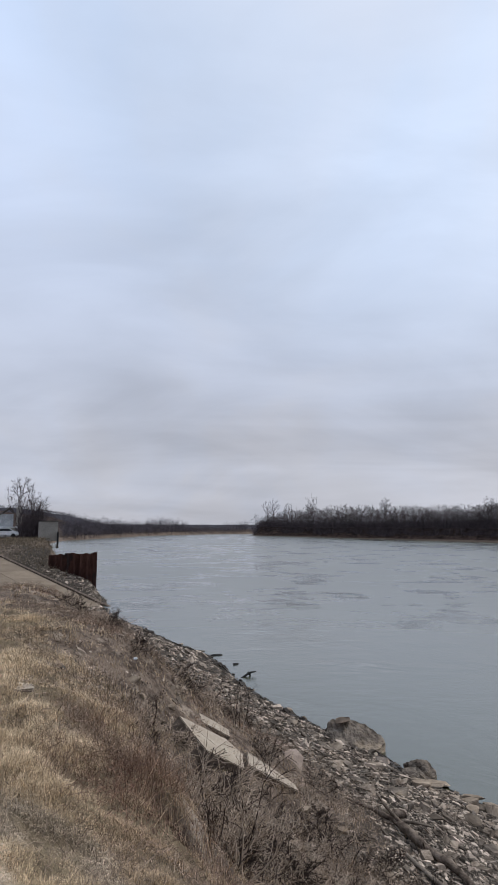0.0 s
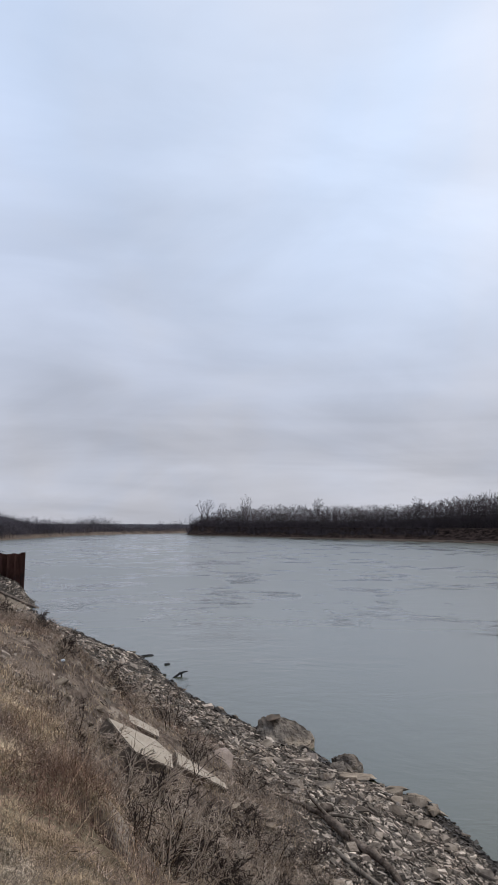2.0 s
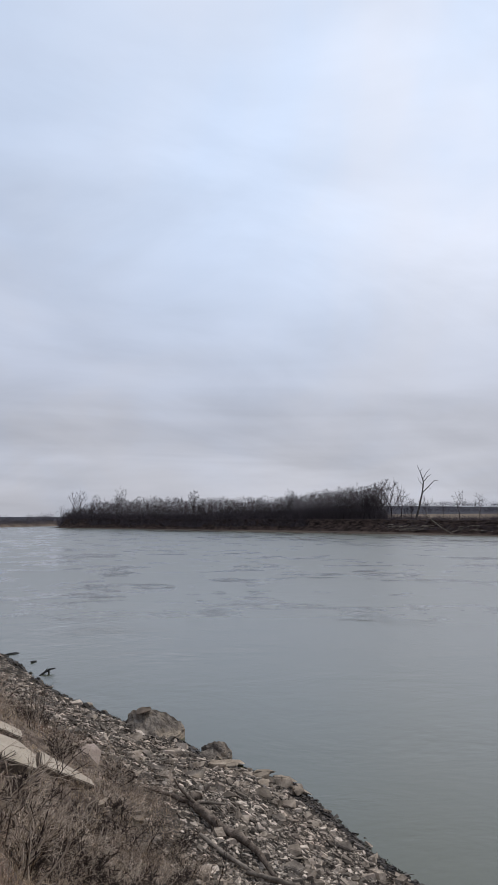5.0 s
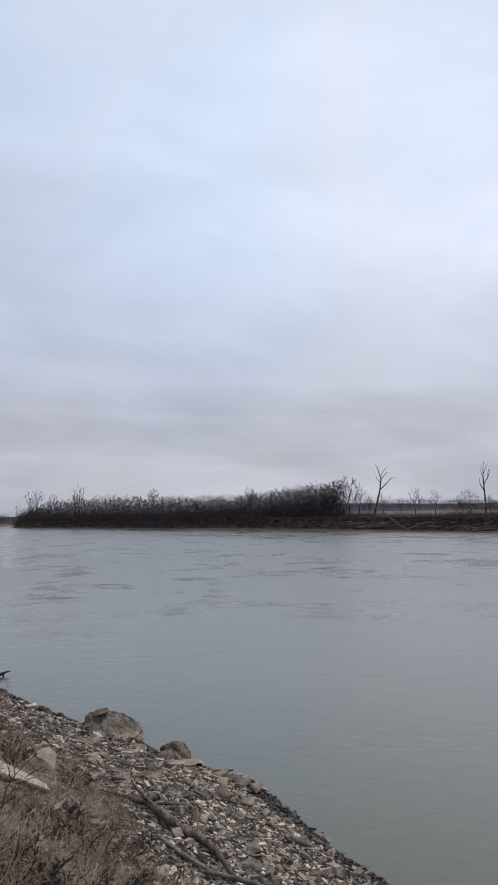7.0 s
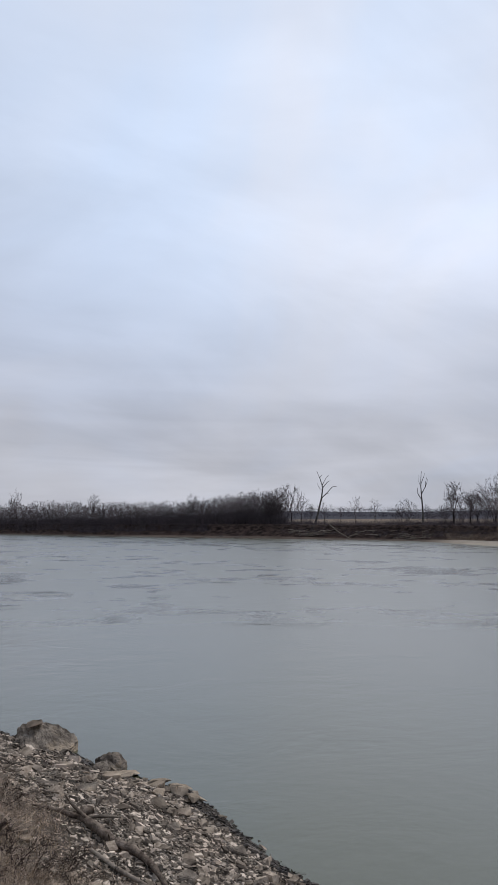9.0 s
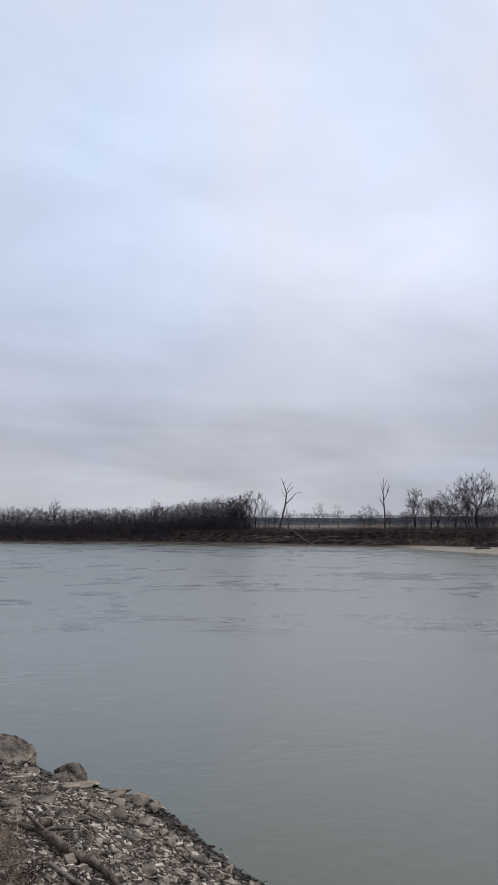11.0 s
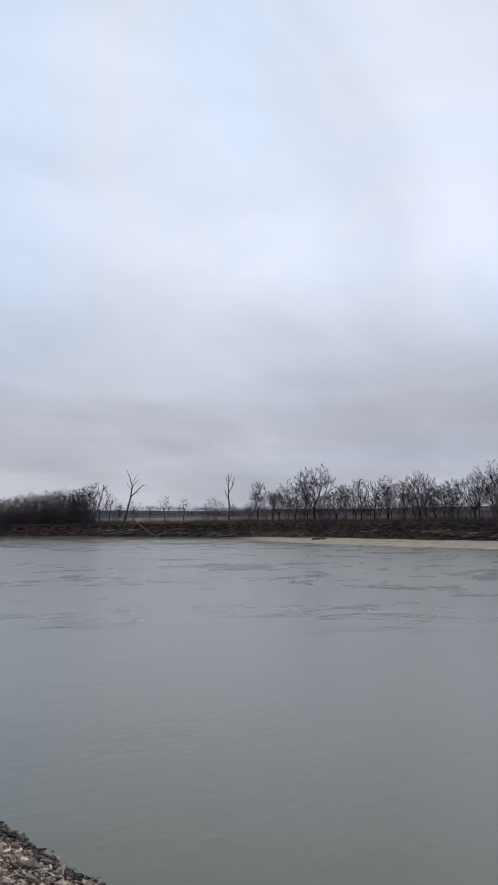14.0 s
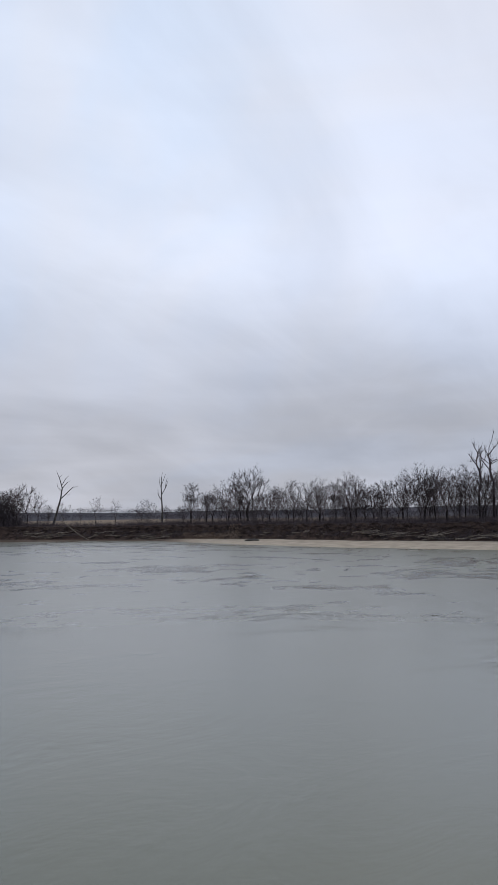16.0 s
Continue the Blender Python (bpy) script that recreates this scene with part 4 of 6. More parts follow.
def far_woods(rng, name, label, n, place_at, tall, haze=22, wide=0.32, size=40, mat=None):
    """Distant bare trees: trunk, limbs, and a rounded haze of twigs."""
    xy = np.array([place_at(i) for i in range(n)])
    z = land(xy[:, 0], xy[:, 1])[0]
    clump = np.clip(rough(xy[:, 0], xy[:, 1], size, 61) * 0.6 + 0.5, 0, 1)
    t = tall[0] + (tall[1] - tall[0]) * (0.7 * clump + 0.3 * rng.uniform(0, 1, n) ** 2)
    base = np.column_stack([xy, z])
    up = np.array((0, 0, 1.0))
    rows = [np.column_stack([base - up * 0.3, base + up * (t * 0.55)[:, None], 0.006 * t + 0.02, 0.004 * t])]
    for k in range(4):
        q = rng.normal(size=(n, 3))
        q /= np.linalg.norm(q, axis=1)[:, None]
        tip = base + np.column_stack([q[:, 0] * wide * t, q[:, 1] * wide * t, t * (0.68 + 0.25 * q[:, 2])])
        rows.append(np.column_stack([base + up * (t * rng.uniform(0.15, 0.45, n))[:, None], tip, 0.005 * t + 0.015, np.full(n, 0.015)]))
    for k in range(haze):
        q = rng.normal(size=(n, 3))
        q *= (rng.uniform(0.3, 1, n) ** 0.5 / np.linalg.norm(q, axis=1))[:, None]
        mid = base + np.column_stack([q[:, 0] * wide * t, q[:, 1] * wide * t, t * (0.48 + 0.48 * q[:, 2])])
        way = np.column_stack([q[:, :2] + rng.normal(0, 0.4, (n, 2)), rng.uniform(0.1, 1.0, n)])
        way *= (t * 0.11)[:, None]
        rows.append(np.column_stack([mid - way, mid + way, np.full(n, 0.045), np.full(n, 0.02)]))
    v, f = joined([tubes(np.concatenate(rows[:5]), 3), spikes(np.concatenate(rows[5:]))])
    tagged(new(name, mesh_of(name, v, f, mat or M_WOODS)), label, "woods", kind="stuff")


def left_bank(i):
    k = rng.uniform(0, 1)
    pts = NEAR_SHORE[25:33]
    s = k * (len(pts) - 1)
    j = int(s)
    p = pts[j] * (1 - s + j) + pts[min(j + 1, len(pts) - 1)] * (s - j)
    a = math.atan2(p[0], p[1])
    d = math.hypot(*p) + rng.uniform(0.5, 50)
    return d * math.sin(a), d * math.cos(a)


def hill_side(i):
    a, d = rng.uniform(-22, -12.7), rng.uniform(540, 780)
    return polar(a, d)


def ridge_side(i):
    a = rng.uniform(18, 76)
    return polar(a, rng.uniform(500, 800))


def field_edge(i):
    a = rng.uniform(39, 77)
    return polar(a, rng.uniform(390, 480))


far_woods(rng, "left_bank_woods", "low grey-brown bare woods along the distant river bend", 800, left_bank, (0.8, 10.5), 24, 0.45, 22)
far_woods(rng, "hill_woods", "dark bare woods covering a distant rounded hill", 1300, hill_side, (2.5, 5.0), 7, 0.8, mat=M_RIDGE)
far_woods(rng, "ridge_woods", "dark wooded ridge beyond the far fields", 2200, ridge_side, (4, 8), 5, 0.8, mat=M_RIDGE)
far_woods(rng, "field_edge_woods", "bare brown woods along the far edge of the field", 800, field_edge, (3.0, 6.5), 20, 0.6)

# ---------------------------------------------------------------- the near bank: blocks, boulders, logs
def slab(name, label, corners, thick, mat, category="concrete slab", group="", bevel=0.012):
    """A broken slab from the corners of its upper face, its thickness square to that face; its sides are coloured as if
    shaded.
    """
    c = [Vector(p) for p in corners]
    mid = sum(c, Vector()) / len(c)
    n = (c[1] - c[0]).cross(c[2] - c[0]).normalized()
    if n.z < 0:
        n = -n
        c = c[::-1]
    bm = bmesh.new()
    top = [bm.verts.new(p - mid) for p in c]
    bottom = [bm.verts.new(p - mid - n * thick) for p in c]
    k = len(c)
    bm.faces.new(top)
    bm.faces.new(bottom[::-1])
    for i in range(k):
        bm.faces.new((top[i], bottom[i], bottom[(i + 1) % k], top[(i + 1) % k]))
    bmesh.ops.recalc_face_normals(bm, faces=bm.faces)
    bmesh.ops.bevel(bm, geom=list(bm.edges), offset=bevel, segments=2, affect="EDGES")
    bmesh.ops.triangulate(bm, faces=bm.faces)
    bmesh.ops.subdivide_edges(bm, edges=[e for e in bm.edges if e.calc_length() > 0.12], cuts=3)
    for v in bm.verts:
        v.co += n * 0.006 * noise.noise(v.co * 6 + mid) + Vector((0.006 * noise.noise(v.co * 9), 0.006 * noise.noise(v.co * 9 + Vector((5, 0, 0))), 0))
    ob = part(name, bm, mat)
    # the sides get the darker material, so their shade is in the colour
    ob.data.materials.append(M_SHADE_STONE)
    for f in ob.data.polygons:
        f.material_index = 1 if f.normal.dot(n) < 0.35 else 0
    ob.location = mid
    return tagged(ob, label, category, group)


def rock(name, label, at, size, seed, mat, category="rock", group="", turn=0.0, cuts=4, flat_top=0.0, ragged=0.16, fine=4):
    """A weathered rock: a cut and worn block with ledges, standing on the ground at its base."""
    r = np.random.default_rng(seed)
    bm = bmesh.new()
    bmesh.ops.create_icosphere(bm, subdivisions=fine, radius=0.5)
    planes = [Vector(r.normal(size=3)).normalized() for _ in range(cuts * 3)]
    reach = [r.uniform(0.23, 0.40) for _ in planes]
    planes.append(Vector((0.05, -0.1, 1)).normalized())
    reach.append(0.40 - flat_top)
    shift = Vector(r.uniform(-9, 9, 3))
    for v in bm.verts:
        for n, d in zip(planes, reach):
            over = v.co.dot(n) - d
            if over > 0:
                v.co -= n * over
        q = v.co + shift
        w = ragged * (0.35 * noise.noise(q * 3.1) + 0.2 * noise.noise(q * 7) + 0.16 * noise.noise(q * 15) + 0.1 * noise.noise(q * 31))
        w += ragged * 0.05 * math.sin(q.z * 30 + 5 * noise.noise(q * 2))
        v.co += v.co.normalized() * w
        v.co.x, v.co.y, v.co.z = v.co.x * size[0], v.co.y * size[1], (v.co.z + 0.22) * size[2]
    for f in bm.faces:
        f.smooth = True
    ob = part(name, bm, mat)
    ob.matrix_basis = pose(*at, 0, 0, turn)
    return tagged(ob, label, category, group)


def crag(name, label, at, points, seed, mat, category="boulder", turn=0.0, worn=0.05, ragged=0.05):
    """A broken boulder: the block that spans its corners, edges worn, faces pitted and split."""
    r = np.random.default_rng(seed)
    bm = bmesh.new()
    for q in points:
        bm.verts.new(q)
    hull = bmesh.ops.convex_hull(bm, input=bm.verts)
    bmesh.ops.delete(bm, geom=[g for g in hull["geom_interior"] if isinstance(g, bmesh.types.BMVert)], context="VERTS")
    bmesh.ops.dissolve_limit(bm, angle_limit=radians(9), verts=bm.verts, edges=bm.edges)
    bmesh.ops.bevel(bm, geom=list(bm.edges), offset=worn, segments=2, affect="EDGES")
    bmesh.ops.triangulate(bm, faces=bm.faces)
    for longest in (0.3, 0.15, 0.08, 0.045):
        bmesh.ops.subdivide_edges(bm, edges=[e for e in bm.edges if e.calc_length() > longest], cuts=1, use_grid_fill=True)
        bmesh.ops.triangulate(bm, faces=[f for f in bm.faces if len(f.verts) > 3])
    bm.normal_update()
    shift = Vector(r.uniform(-9, 9, 3))
    moves = []
    for v in bm.verts:
        q = v.co + shift
        w = 1.0 * noise.noise(q * 2.2) + 0.6 * noise.noise(q * 5.5) + 0.45 * noise.noise(q * 12) + 0.3 * noise.noise(q * 27)
        w -= 0.9 * max(0.0, noise.noise(q * 4.1 + Vector((4, 0, 0))) - 0.25) * 2
        layer = noise.noise(Vector((q.x * 1.2, q.y * 1.2, q.z * 9)))
        moves.append(v.normal * ragged * (w + 0.5 * layer))
    for v, d in zip(bm.verts, moves):
        v.co += d
    ob = part(name, bm, mat)
    ob.matrix_basis = pose(*at, 0, 0, turn)
    return tagged(ob, label, category)


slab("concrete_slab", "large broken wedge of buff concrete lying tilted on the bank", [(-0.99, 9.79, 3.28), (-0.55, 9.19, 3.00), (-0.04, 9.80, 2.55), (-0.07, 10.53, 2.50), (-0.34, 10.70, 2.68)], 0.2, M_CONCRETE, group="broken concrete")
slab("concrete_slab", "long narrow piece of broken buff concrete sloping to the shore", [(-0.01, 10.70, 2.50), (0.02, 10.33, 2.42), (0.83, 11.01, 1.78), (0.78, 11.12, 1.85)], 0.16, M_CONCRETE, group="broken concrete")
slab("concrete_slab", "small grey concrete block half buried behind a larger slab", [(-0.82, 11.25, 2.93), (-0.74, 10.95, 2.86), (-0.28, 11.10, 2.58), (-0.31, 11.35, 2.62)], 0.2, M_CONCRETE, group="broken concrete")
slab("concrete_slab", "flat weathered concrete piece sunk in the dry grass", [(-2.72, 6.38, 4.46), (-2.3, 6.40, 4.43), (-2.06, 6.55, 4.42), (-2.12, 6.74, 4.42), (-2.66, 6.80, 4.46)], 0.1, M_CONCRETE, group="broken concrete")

crag("boulder", "big pale grey limestone boulder at the water's edge", (2.86, 18.55, 0.0), [
    (-0.82, -0.25, -0.25), (-0.80, -0.10, 0.36), (-0.64, 0.10, 0.69), (-0.12, 0.30, 0.72), (0.34, 0.36, 0.57), (0.76, 0.22, 0.31), (0.86, 0.00, 0.17),
    (0.80, -0.12, -0.25), (0.72, -0.32, 0.11), (0.10, -0.62, 0.09), (-0.45, -0.55, 0.19), (-0.66, -0.48, -0.25), (0.30, -0.60, -0.25), (0.70, 0.60, -0.25), (-0.60, 0.60, -0.25)], 5, M_BOULDER, turn=-8.8, worn=0.04, ragged=0.05)
crag("rock", "dark flat stone resting on top of the boulder", (2.60, 18.62, 0.69), [
    (-0.22, -0.12, -0.04), (-0.20, 0.1, 0.05), (0.0, 0.14, 0.09), (0.22, 0.06, 0.10), (0.20, -0.08, 0.0), (-0.05, -0.16, 0.0), (0.1, 0.1, -0.06)], 15, M_SHADE_STONE, "rock", turn=6, worn=0.015, ragged=0.012)
crag("boulder", "rounded dark grey boulder split down its face beside pale flat stones", (4.12, 16.62, 0.0), [
    (-0.46, 0.00, -0.20), (-0.42, 0.05, 0.21), (-0.26, 0.12, 0.36), (0.06, 0.16, 0.40), (0.36, 0.10, 0.29), (0.48, 0.00, 0.09), (0.46, -0.12, -0.20), (0.26, -0.34, 0.07), (0.05, -0.26, 0.26), (0.20, 0.42, -0.20), (-0.30, 0.40, -0.20), (0.00, -0.30, -0.20)], 8, M_BOULDER, turn=-13, worn=0.09, ragged=0.045)
crag("boulder", "smaller weathered lump leaning against the rounded boulder", (3.90, 16.42, 0.0), [
    (-0.32, -0.15, -0.2), (-0.30, 0.0, 0.16), (-0.10, 0.10, 0.30), (0.14, 0.12, 0.28), (0.20, -0.1, 0.14), (0.2, -0.2, -0.2), (-0.1, -0.26, 0.1), (0.0, 0.2, -0.2)], 29, M_BOULDER, turn=-10, worn=0.05, ragged=0.035)
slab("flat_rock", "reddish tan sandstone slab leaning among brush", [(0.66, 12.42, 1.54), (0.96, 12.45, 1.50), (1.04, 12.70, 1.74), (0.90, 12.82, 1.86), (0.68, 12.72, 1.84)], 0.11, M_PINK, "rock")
def block(label, x, y, sx, sy, sz, seed, mat, group, turn=0.0, lift=0.0):
    """An angular broken stone with worn edges, partly sunk in the ground."""
    r = np.random.default_rng(seed)
    v = r.normal(size=(13, 3))
    v = np.sign(v) * np.abs(v / np.linalg.norm(v, axis=1)[:, None]) ** 0.75
    bm = bmesh.new()
    for p in v / np.abs(v).max(0) * 0.5:
        bm.verts.new((p[0] * sx, p[1] * sy, p[2] * sz))
    bmesh.ops.convex_hull(bm, input=bm.verts)
    bmesh.ops.bevel(bm, geom=list(bm.edges), offset=0.06 * sz, segments=2, affect="EDGES")
    ob = part("rock", bm, mat)
    ob.matrix_basis = pose(x, y, height(x, y) + sz * 0.04 + lift, r.uniform(-8, 8), r.uniform(-8, 8), turn)
    return tagged(ob, label, "rock", group)


for i, (x, y, sx, sy, sz, turn) in enumerate(((4.42, 16.05, 0.62, 0.26, 0.13, -32), (4.05, 16.0, 0.42, 0.26, 0.10, -12), (4.25, 15.82, 0.5, 0.3, 0.10, -20), (3.9, 15.5, 0.5, 0.36, 0.2, 15), (4.88, 15.1, 0.62, 0.24, 0.09, -24), (5.22, 14.55, 0.6, 0.24, 0.10, -30),
                                               (5.34, 14.05, 0.74, 0.20, 0.12, -52), (5.02, 14.15, 0.42, 0.36, 0.34, 10), (5.2, 13.75, 0.36, 0.3, 0.22, 40), (4.75, 14.6, 0.5, 0.34, 0.2, -15), (4.55, 14.0, 0.34, 0.3, 0.18, 60))):
    block("pale flat limestone slab on the waterline stones", x, y, sx, sy, sz, 240 + i, M_PALE, "pale flat rocks", turn, lift=0.06)
for i, (x, y, sx, sy, sz) in enumerate(((2.95, 13.75, 0.6, 0.42, 0.14), (4.72, 12.95, 0.38, 0.3, 0.2), (4.3, 13.3, 0.46, 0.36, 0.2), (4.26, 12.12, 0.34, 0.3, 0.18), (1.3, 13.75, 0.6, 0.3, 0.12), (1.9, 14.9, 0.32, 0.3, 0.2), (3.74, 10.0, 0.4, 0.36, 0.2), (3.95, 10.6, 0.36, 0.3, 0.16), (3.4, 12.6, 0.42, 0.34, 0.14), (2.3, 14.4, 0.46, 0.3, 0.14), (3.05, 16.6, 0.6, 0.4, 0.13), (2.2, 17.4, 0.7, 0.45, 0.14), (1.2, 19.2, 0.7, 0.4, 0.14), (0.3, 15.8, 0.5, 0.36, 0.14), (4.9, 12.1, 0.4, 0.3, 0.16), (5.1, 11.2, 0.34, 0.28, 0.16), (2.05, 15.6, 0.44, 0.3, 0.2), (3.2, 14.9, 0.36, 0.3, 0.2), (2.6, 15.3, 0.3, 0.26, 0.18))):
    block("angular grey-brown stone lying on the shale shore", x, y, sx, sy, sz, 70 + i, M_STONE_OWN if i % 3 else M_BOULDER, "loose shore rocks", 37 * i)
for i, (x, y, sx, sy, sz) in enumerate(((-1.22, 11.4, 0.44, 0.34, 0.14), (-1.74, 10.24, 0.30, 0.16, 0.10), (-1.56, 10.05, 0.18, 0.13, 0.09), (-1.26, 9.91, 0.2, 0.16, 0.12), (-1.17, 10.35, 0.17, 0.12, 0.08), (-2.2, 11.9, 0.2, 0.14, 0.1), (-1.5, 12.6, 0.3, 0.2, 0.12), (-0.27, 9.1, 0.34, 0.22, 0.10), (-0.56, 7.7, 0.22, 0.16, 0.08), (0.55, 9.4, 0.3, 0.2, 0.12), (1.0, 9.9, 0.24, 0.18, 0.12), (0.9, 10.7, 0.3, 0.18, 0.1), (1.5, 10.9, 0.34, 0.2, 0.12), (1.25, 9.2, 0.3, 0.2, 0.12), (1.9, 9.8, 0.36, 0.24, 0.14), (0.35, 8.6, 0.22, 0.16, 0.1), (1.7, 8.6, 0.3, 0.2, 0.12), (2.5, 9.2, 0.3, 0.22, 0.12), (0.1, 11.9, 0.3, 0.2, 0.1), (-0.6, 13.6, 0.3, 0.2, 0.12), (0.5, 13.3, 0.26, 0.2, 0.12))):
    block("pale weathered stone showing through the dead weeds", x, y, sx, sy, sz, 140 + i, M_PALE, "stones in the brush", 53 * i)


def bent(points, radii, sides=9, ragged=0.0, seed=0):
    """A tapered limb through the points, rounded between them, its ends closed."""
    r = np.random.default_rng(seed)
    p, k = np.array(points, float), np.linspace(0, len(points) - 1, 8 * (len(points) - 1) + 1)
    c = np.stack([np.interp(k, range(len(p)), p[:, i]) for i in range(3)], 1)
    for _ in range(3):
        c[1:-1] = (c[:-2] + 2 * c[1:-1] + c[2:]) / 4
    rad = np.interp(k, range(len(p)), radii)
    d = np.gradient(c, axis=0)
    d /= np.linalg.norm(d, axis=1)[:, None]
    ref = np.array((0.13, 0.21, 0.97))
    u = np.cross(d, ref)
    u /= np.linalg.norm(u, axis=1)[:, None]
    w = np.cross(d, u)
    ring = []
    for j in range(sides):
        a = 2 * math.pi * j / sides
        ring.append(c + (u * math.cos(a) + w * math.sin(a)) * (rad * (1 + ragged * r.normal(0, 1, len(c))))[:, None])
    verts = np.stack(ring, 1).reshape(-1, 3)
    n = len(c)
    quads = np.array([(i * sides + j, i * sides + (j + 1) % sides, (i + 1) * sides + (j + 1) % sides, (i + 1) * sides + j) for i in range(n - 1) for j in range(sides)])
    verts = np.concatenate([verts, c[:1], c[-1:]])
    caps = np.array([(n * sides, (j + 1) % sides, j) for j in range(sides)] + [(n * sides + 1, (n - 1) * sides + j, (n - 1) * sides + (j + 1) % sides) for j in range(sides)])
    return verts, [quads, caps]


def log(name, label, limbs, mat, category="log", at=None, group=""):
    """A trunk and its stubs; the first limb is the trunk."""
    t = thing(name, label, category, at, group)
    for i, (points, radii) in enumerate(limbs):
        v, f = bent(points, radii, ragged=0.10, seed=i)
        part("trunk" if i == 0 else "branch", mesh_of("limb", v, f, mat, smooth=True), parent=t)
    return t


def on(x, y, lift=0.0):
    return (x, y, height(x, y) + lift)


log("fallen_log", "rotten brown log with a broken root end in dead brush", [([on(2.52, 11.95, 0.08), on(2.68, 11.6, 0.11), on(2.88, 11.15, 0.12), on(3.08, 10.7, 0.11), on(3.25, 10.2, 0.08), on(3.36, 9.7, 0.03)], [0.055, 0.07, 0.07, 0.062, 0.05, 0.025]),
    ([on(2.48, 11.98, 0.10), on(2.60, 12.05, 0.16), on(2.74, 12.12, 0.17)], [0.06, 0.085, 0.06]), ([on(2.62, 11.9, 0.05), on(2.2, 12.05, 0.10), on(1.75, 12.25, 0.05)], [0.05, 0.035, 0.012]), ([on(2.6, 11.8, 0.1), on(2.36, 11.98, 0.26), on(2.28, 12.1, 0.34)], [0.03, 0.022, 0.008]), ([on(2.85, 11.2, 0.1), on(2.78, 11.05, 0.22)], [0.02, 0.008])], M_LOG)
log("driftwood_stick", "pale grey branch lying below the rotten log", [([on(2.45, 10.75, 0.05), on(2.75, 10.2, 0.06), on(3.1, 9.55, 0.05)], [0.03, 0.035, 0.02])], M_DRIFT)
log("driftwood_stick", "thin pale driftwood stick lying on the stones", [([on(2.58, 11.85, 0.10), on(2.85, 11.9, 0.12), on(3.2, 12.02, 0.09)], [0.022, 0.025, 0.014])], M_DRIFT)
log("driftwood_stick", "pale broken stick lying on the lower bank", [([on(2.9, 9.7, 0.08), on(3.3, 9.45, 0.09), on(3.8, 9.0, 0.06)], [0.03, 0.035, 0.02])], M_DRIFT)
log("driftwood", "dark waterlogged driftwood snag at the water's edge", [([(-0.25, 26.75, -0.02), (-0.05, 26.95, 0.07), (0.1, 27.05, 0.13), (0.32, 27.15, 0.15)], [0.04, 0.045, 0.04, 0.018]), ([(0.05, 27.0, 0.12), (0.08, 27.05, 0.03), (0.06, 27.05, -0.1)], [0.035, 0.035, 0.03]), ([(-0.05, 26.95, 0.1), (0.02, 26.9, 0.2)], [0.015, 0.008])], M_TYRE)
for i, (x, y, l) in enumerate(((-2.4, 32.1, 0.9), (-1.55, 31.1, 1.0), (-0.55, 29.15, 0.5), (-3.4, 33.8, 0.7), (1.75, 21.2, 0.7), (1.35, 22.2, 0.6))):
    rock("flat_rock", "dark wet flat stone breaking the water surface", (x, y, -0.02), (l * 0.8, l * 0.35, 0.13), 110 + i, M_TYRE if i in (1, 2) else M_STONE_OWN, "rock", "wet flat rocks", turn=20 * i, ragged=0.06)


rock("litter", "crumpled scrap of white plastic lying on the stones", on(-1.8, 10.83, 0.02), (0.07, 0.055, 0.05), 63, M_WHITE, "litter", turn=25, ragged=0.3)


# ---------------------------------------------------------------- bare shrubs on the cut edge
def shrub(label, x, y, tall, stems, seed, lean=(0.0, 0.0), thick=0.0075, dark=0.4, spread=1.0, fine=0.0026):
    r = np.random.default_rng(seed)
    t = thing("shrub", label, "shrub", pose(x, y, height(x, y) - 0.05))
    for i in range(stems):
        out = []
        a = r.uniform(0, 2 * math.pi)
        tilt = r.uniform(0.15, 1.0) * spread
        d = np.array((math.cos(a) * tilt + lean[0], math.sin(a) * tilt + lean[1], 1.0))
        grow(r, out, np.array((*r.normal(0, 0.12, 2), 0.0)), d, tall * r.uniform(0.6, 1.1), thick, 0, [(8, 0.45, 42, 0.2, 0.2, -0.06), (4, 0.5, 45, 0.2, 0.25, -0.02), (0, 0, 0, 0, 0.2, 0.0)])
        v, f = tubes(runs(out, 1.0, fine), 4)
        part("stem", mesh_of("stem", v, f, M_SHRUB_DARK if r.uniform() < dark else M_SHRUB), parent=t)
    return t


shrub("leggy bare shrub with many tangled pale and dark branches", -0.16, 6.25, 1.0, 17, 3, (-0.05, 0.15), 0.0090, 0.35, 1.2, 0.0030)
shrub("bare shrub with thin brown branches above the eroded edge", -0.1, 6.6, 0.5, 26, 4, (0, 0), 0.006, 0.75, 1.5, 0.0024)
shrub("arching pale branches at the lip of the hollow", -0.55, 6.5, 1.0, 8, 14, (0.35, 0.35), 0.0082, 0.1, 1.2, 0.0028)
for k, (x, y) in enumerate(((0.18, 6.5), (0.42, 6.9), (-0.3, 5.75), (0.1, 6.05))):
    shrub("low tangle of dark dead brush at the eroded edge", x, y, 0.5, 8, 60 + k, (0, 0.1), 0.006, 0.5, 1.6, 0.0026)
shrub("small bare shrub beside the broken concrete", -1.25, 8.3, 0.6, 7, 5)
shrub("low bare shrub on the brushy slope", -0.3, 13.2, 0.8, 9, 6)
shrub("small dark bush in the dry grass", -1.02, 6.6, 0.32, 9, 15, (0, 0), 0.005, 0.8, 1.2, 0.0022)
shrub("thin dead weed stalks in the brush", 1.3, 9.9, 0.55, 8, 7)
shrub("thin dead weed stalks in the brush", 1.0, 8.2, 0.5, 8, 8, fine=0.002)
shrub("thin dead weed stalks in the brush", 2.2, 9.3, 0.5, 8, 9)
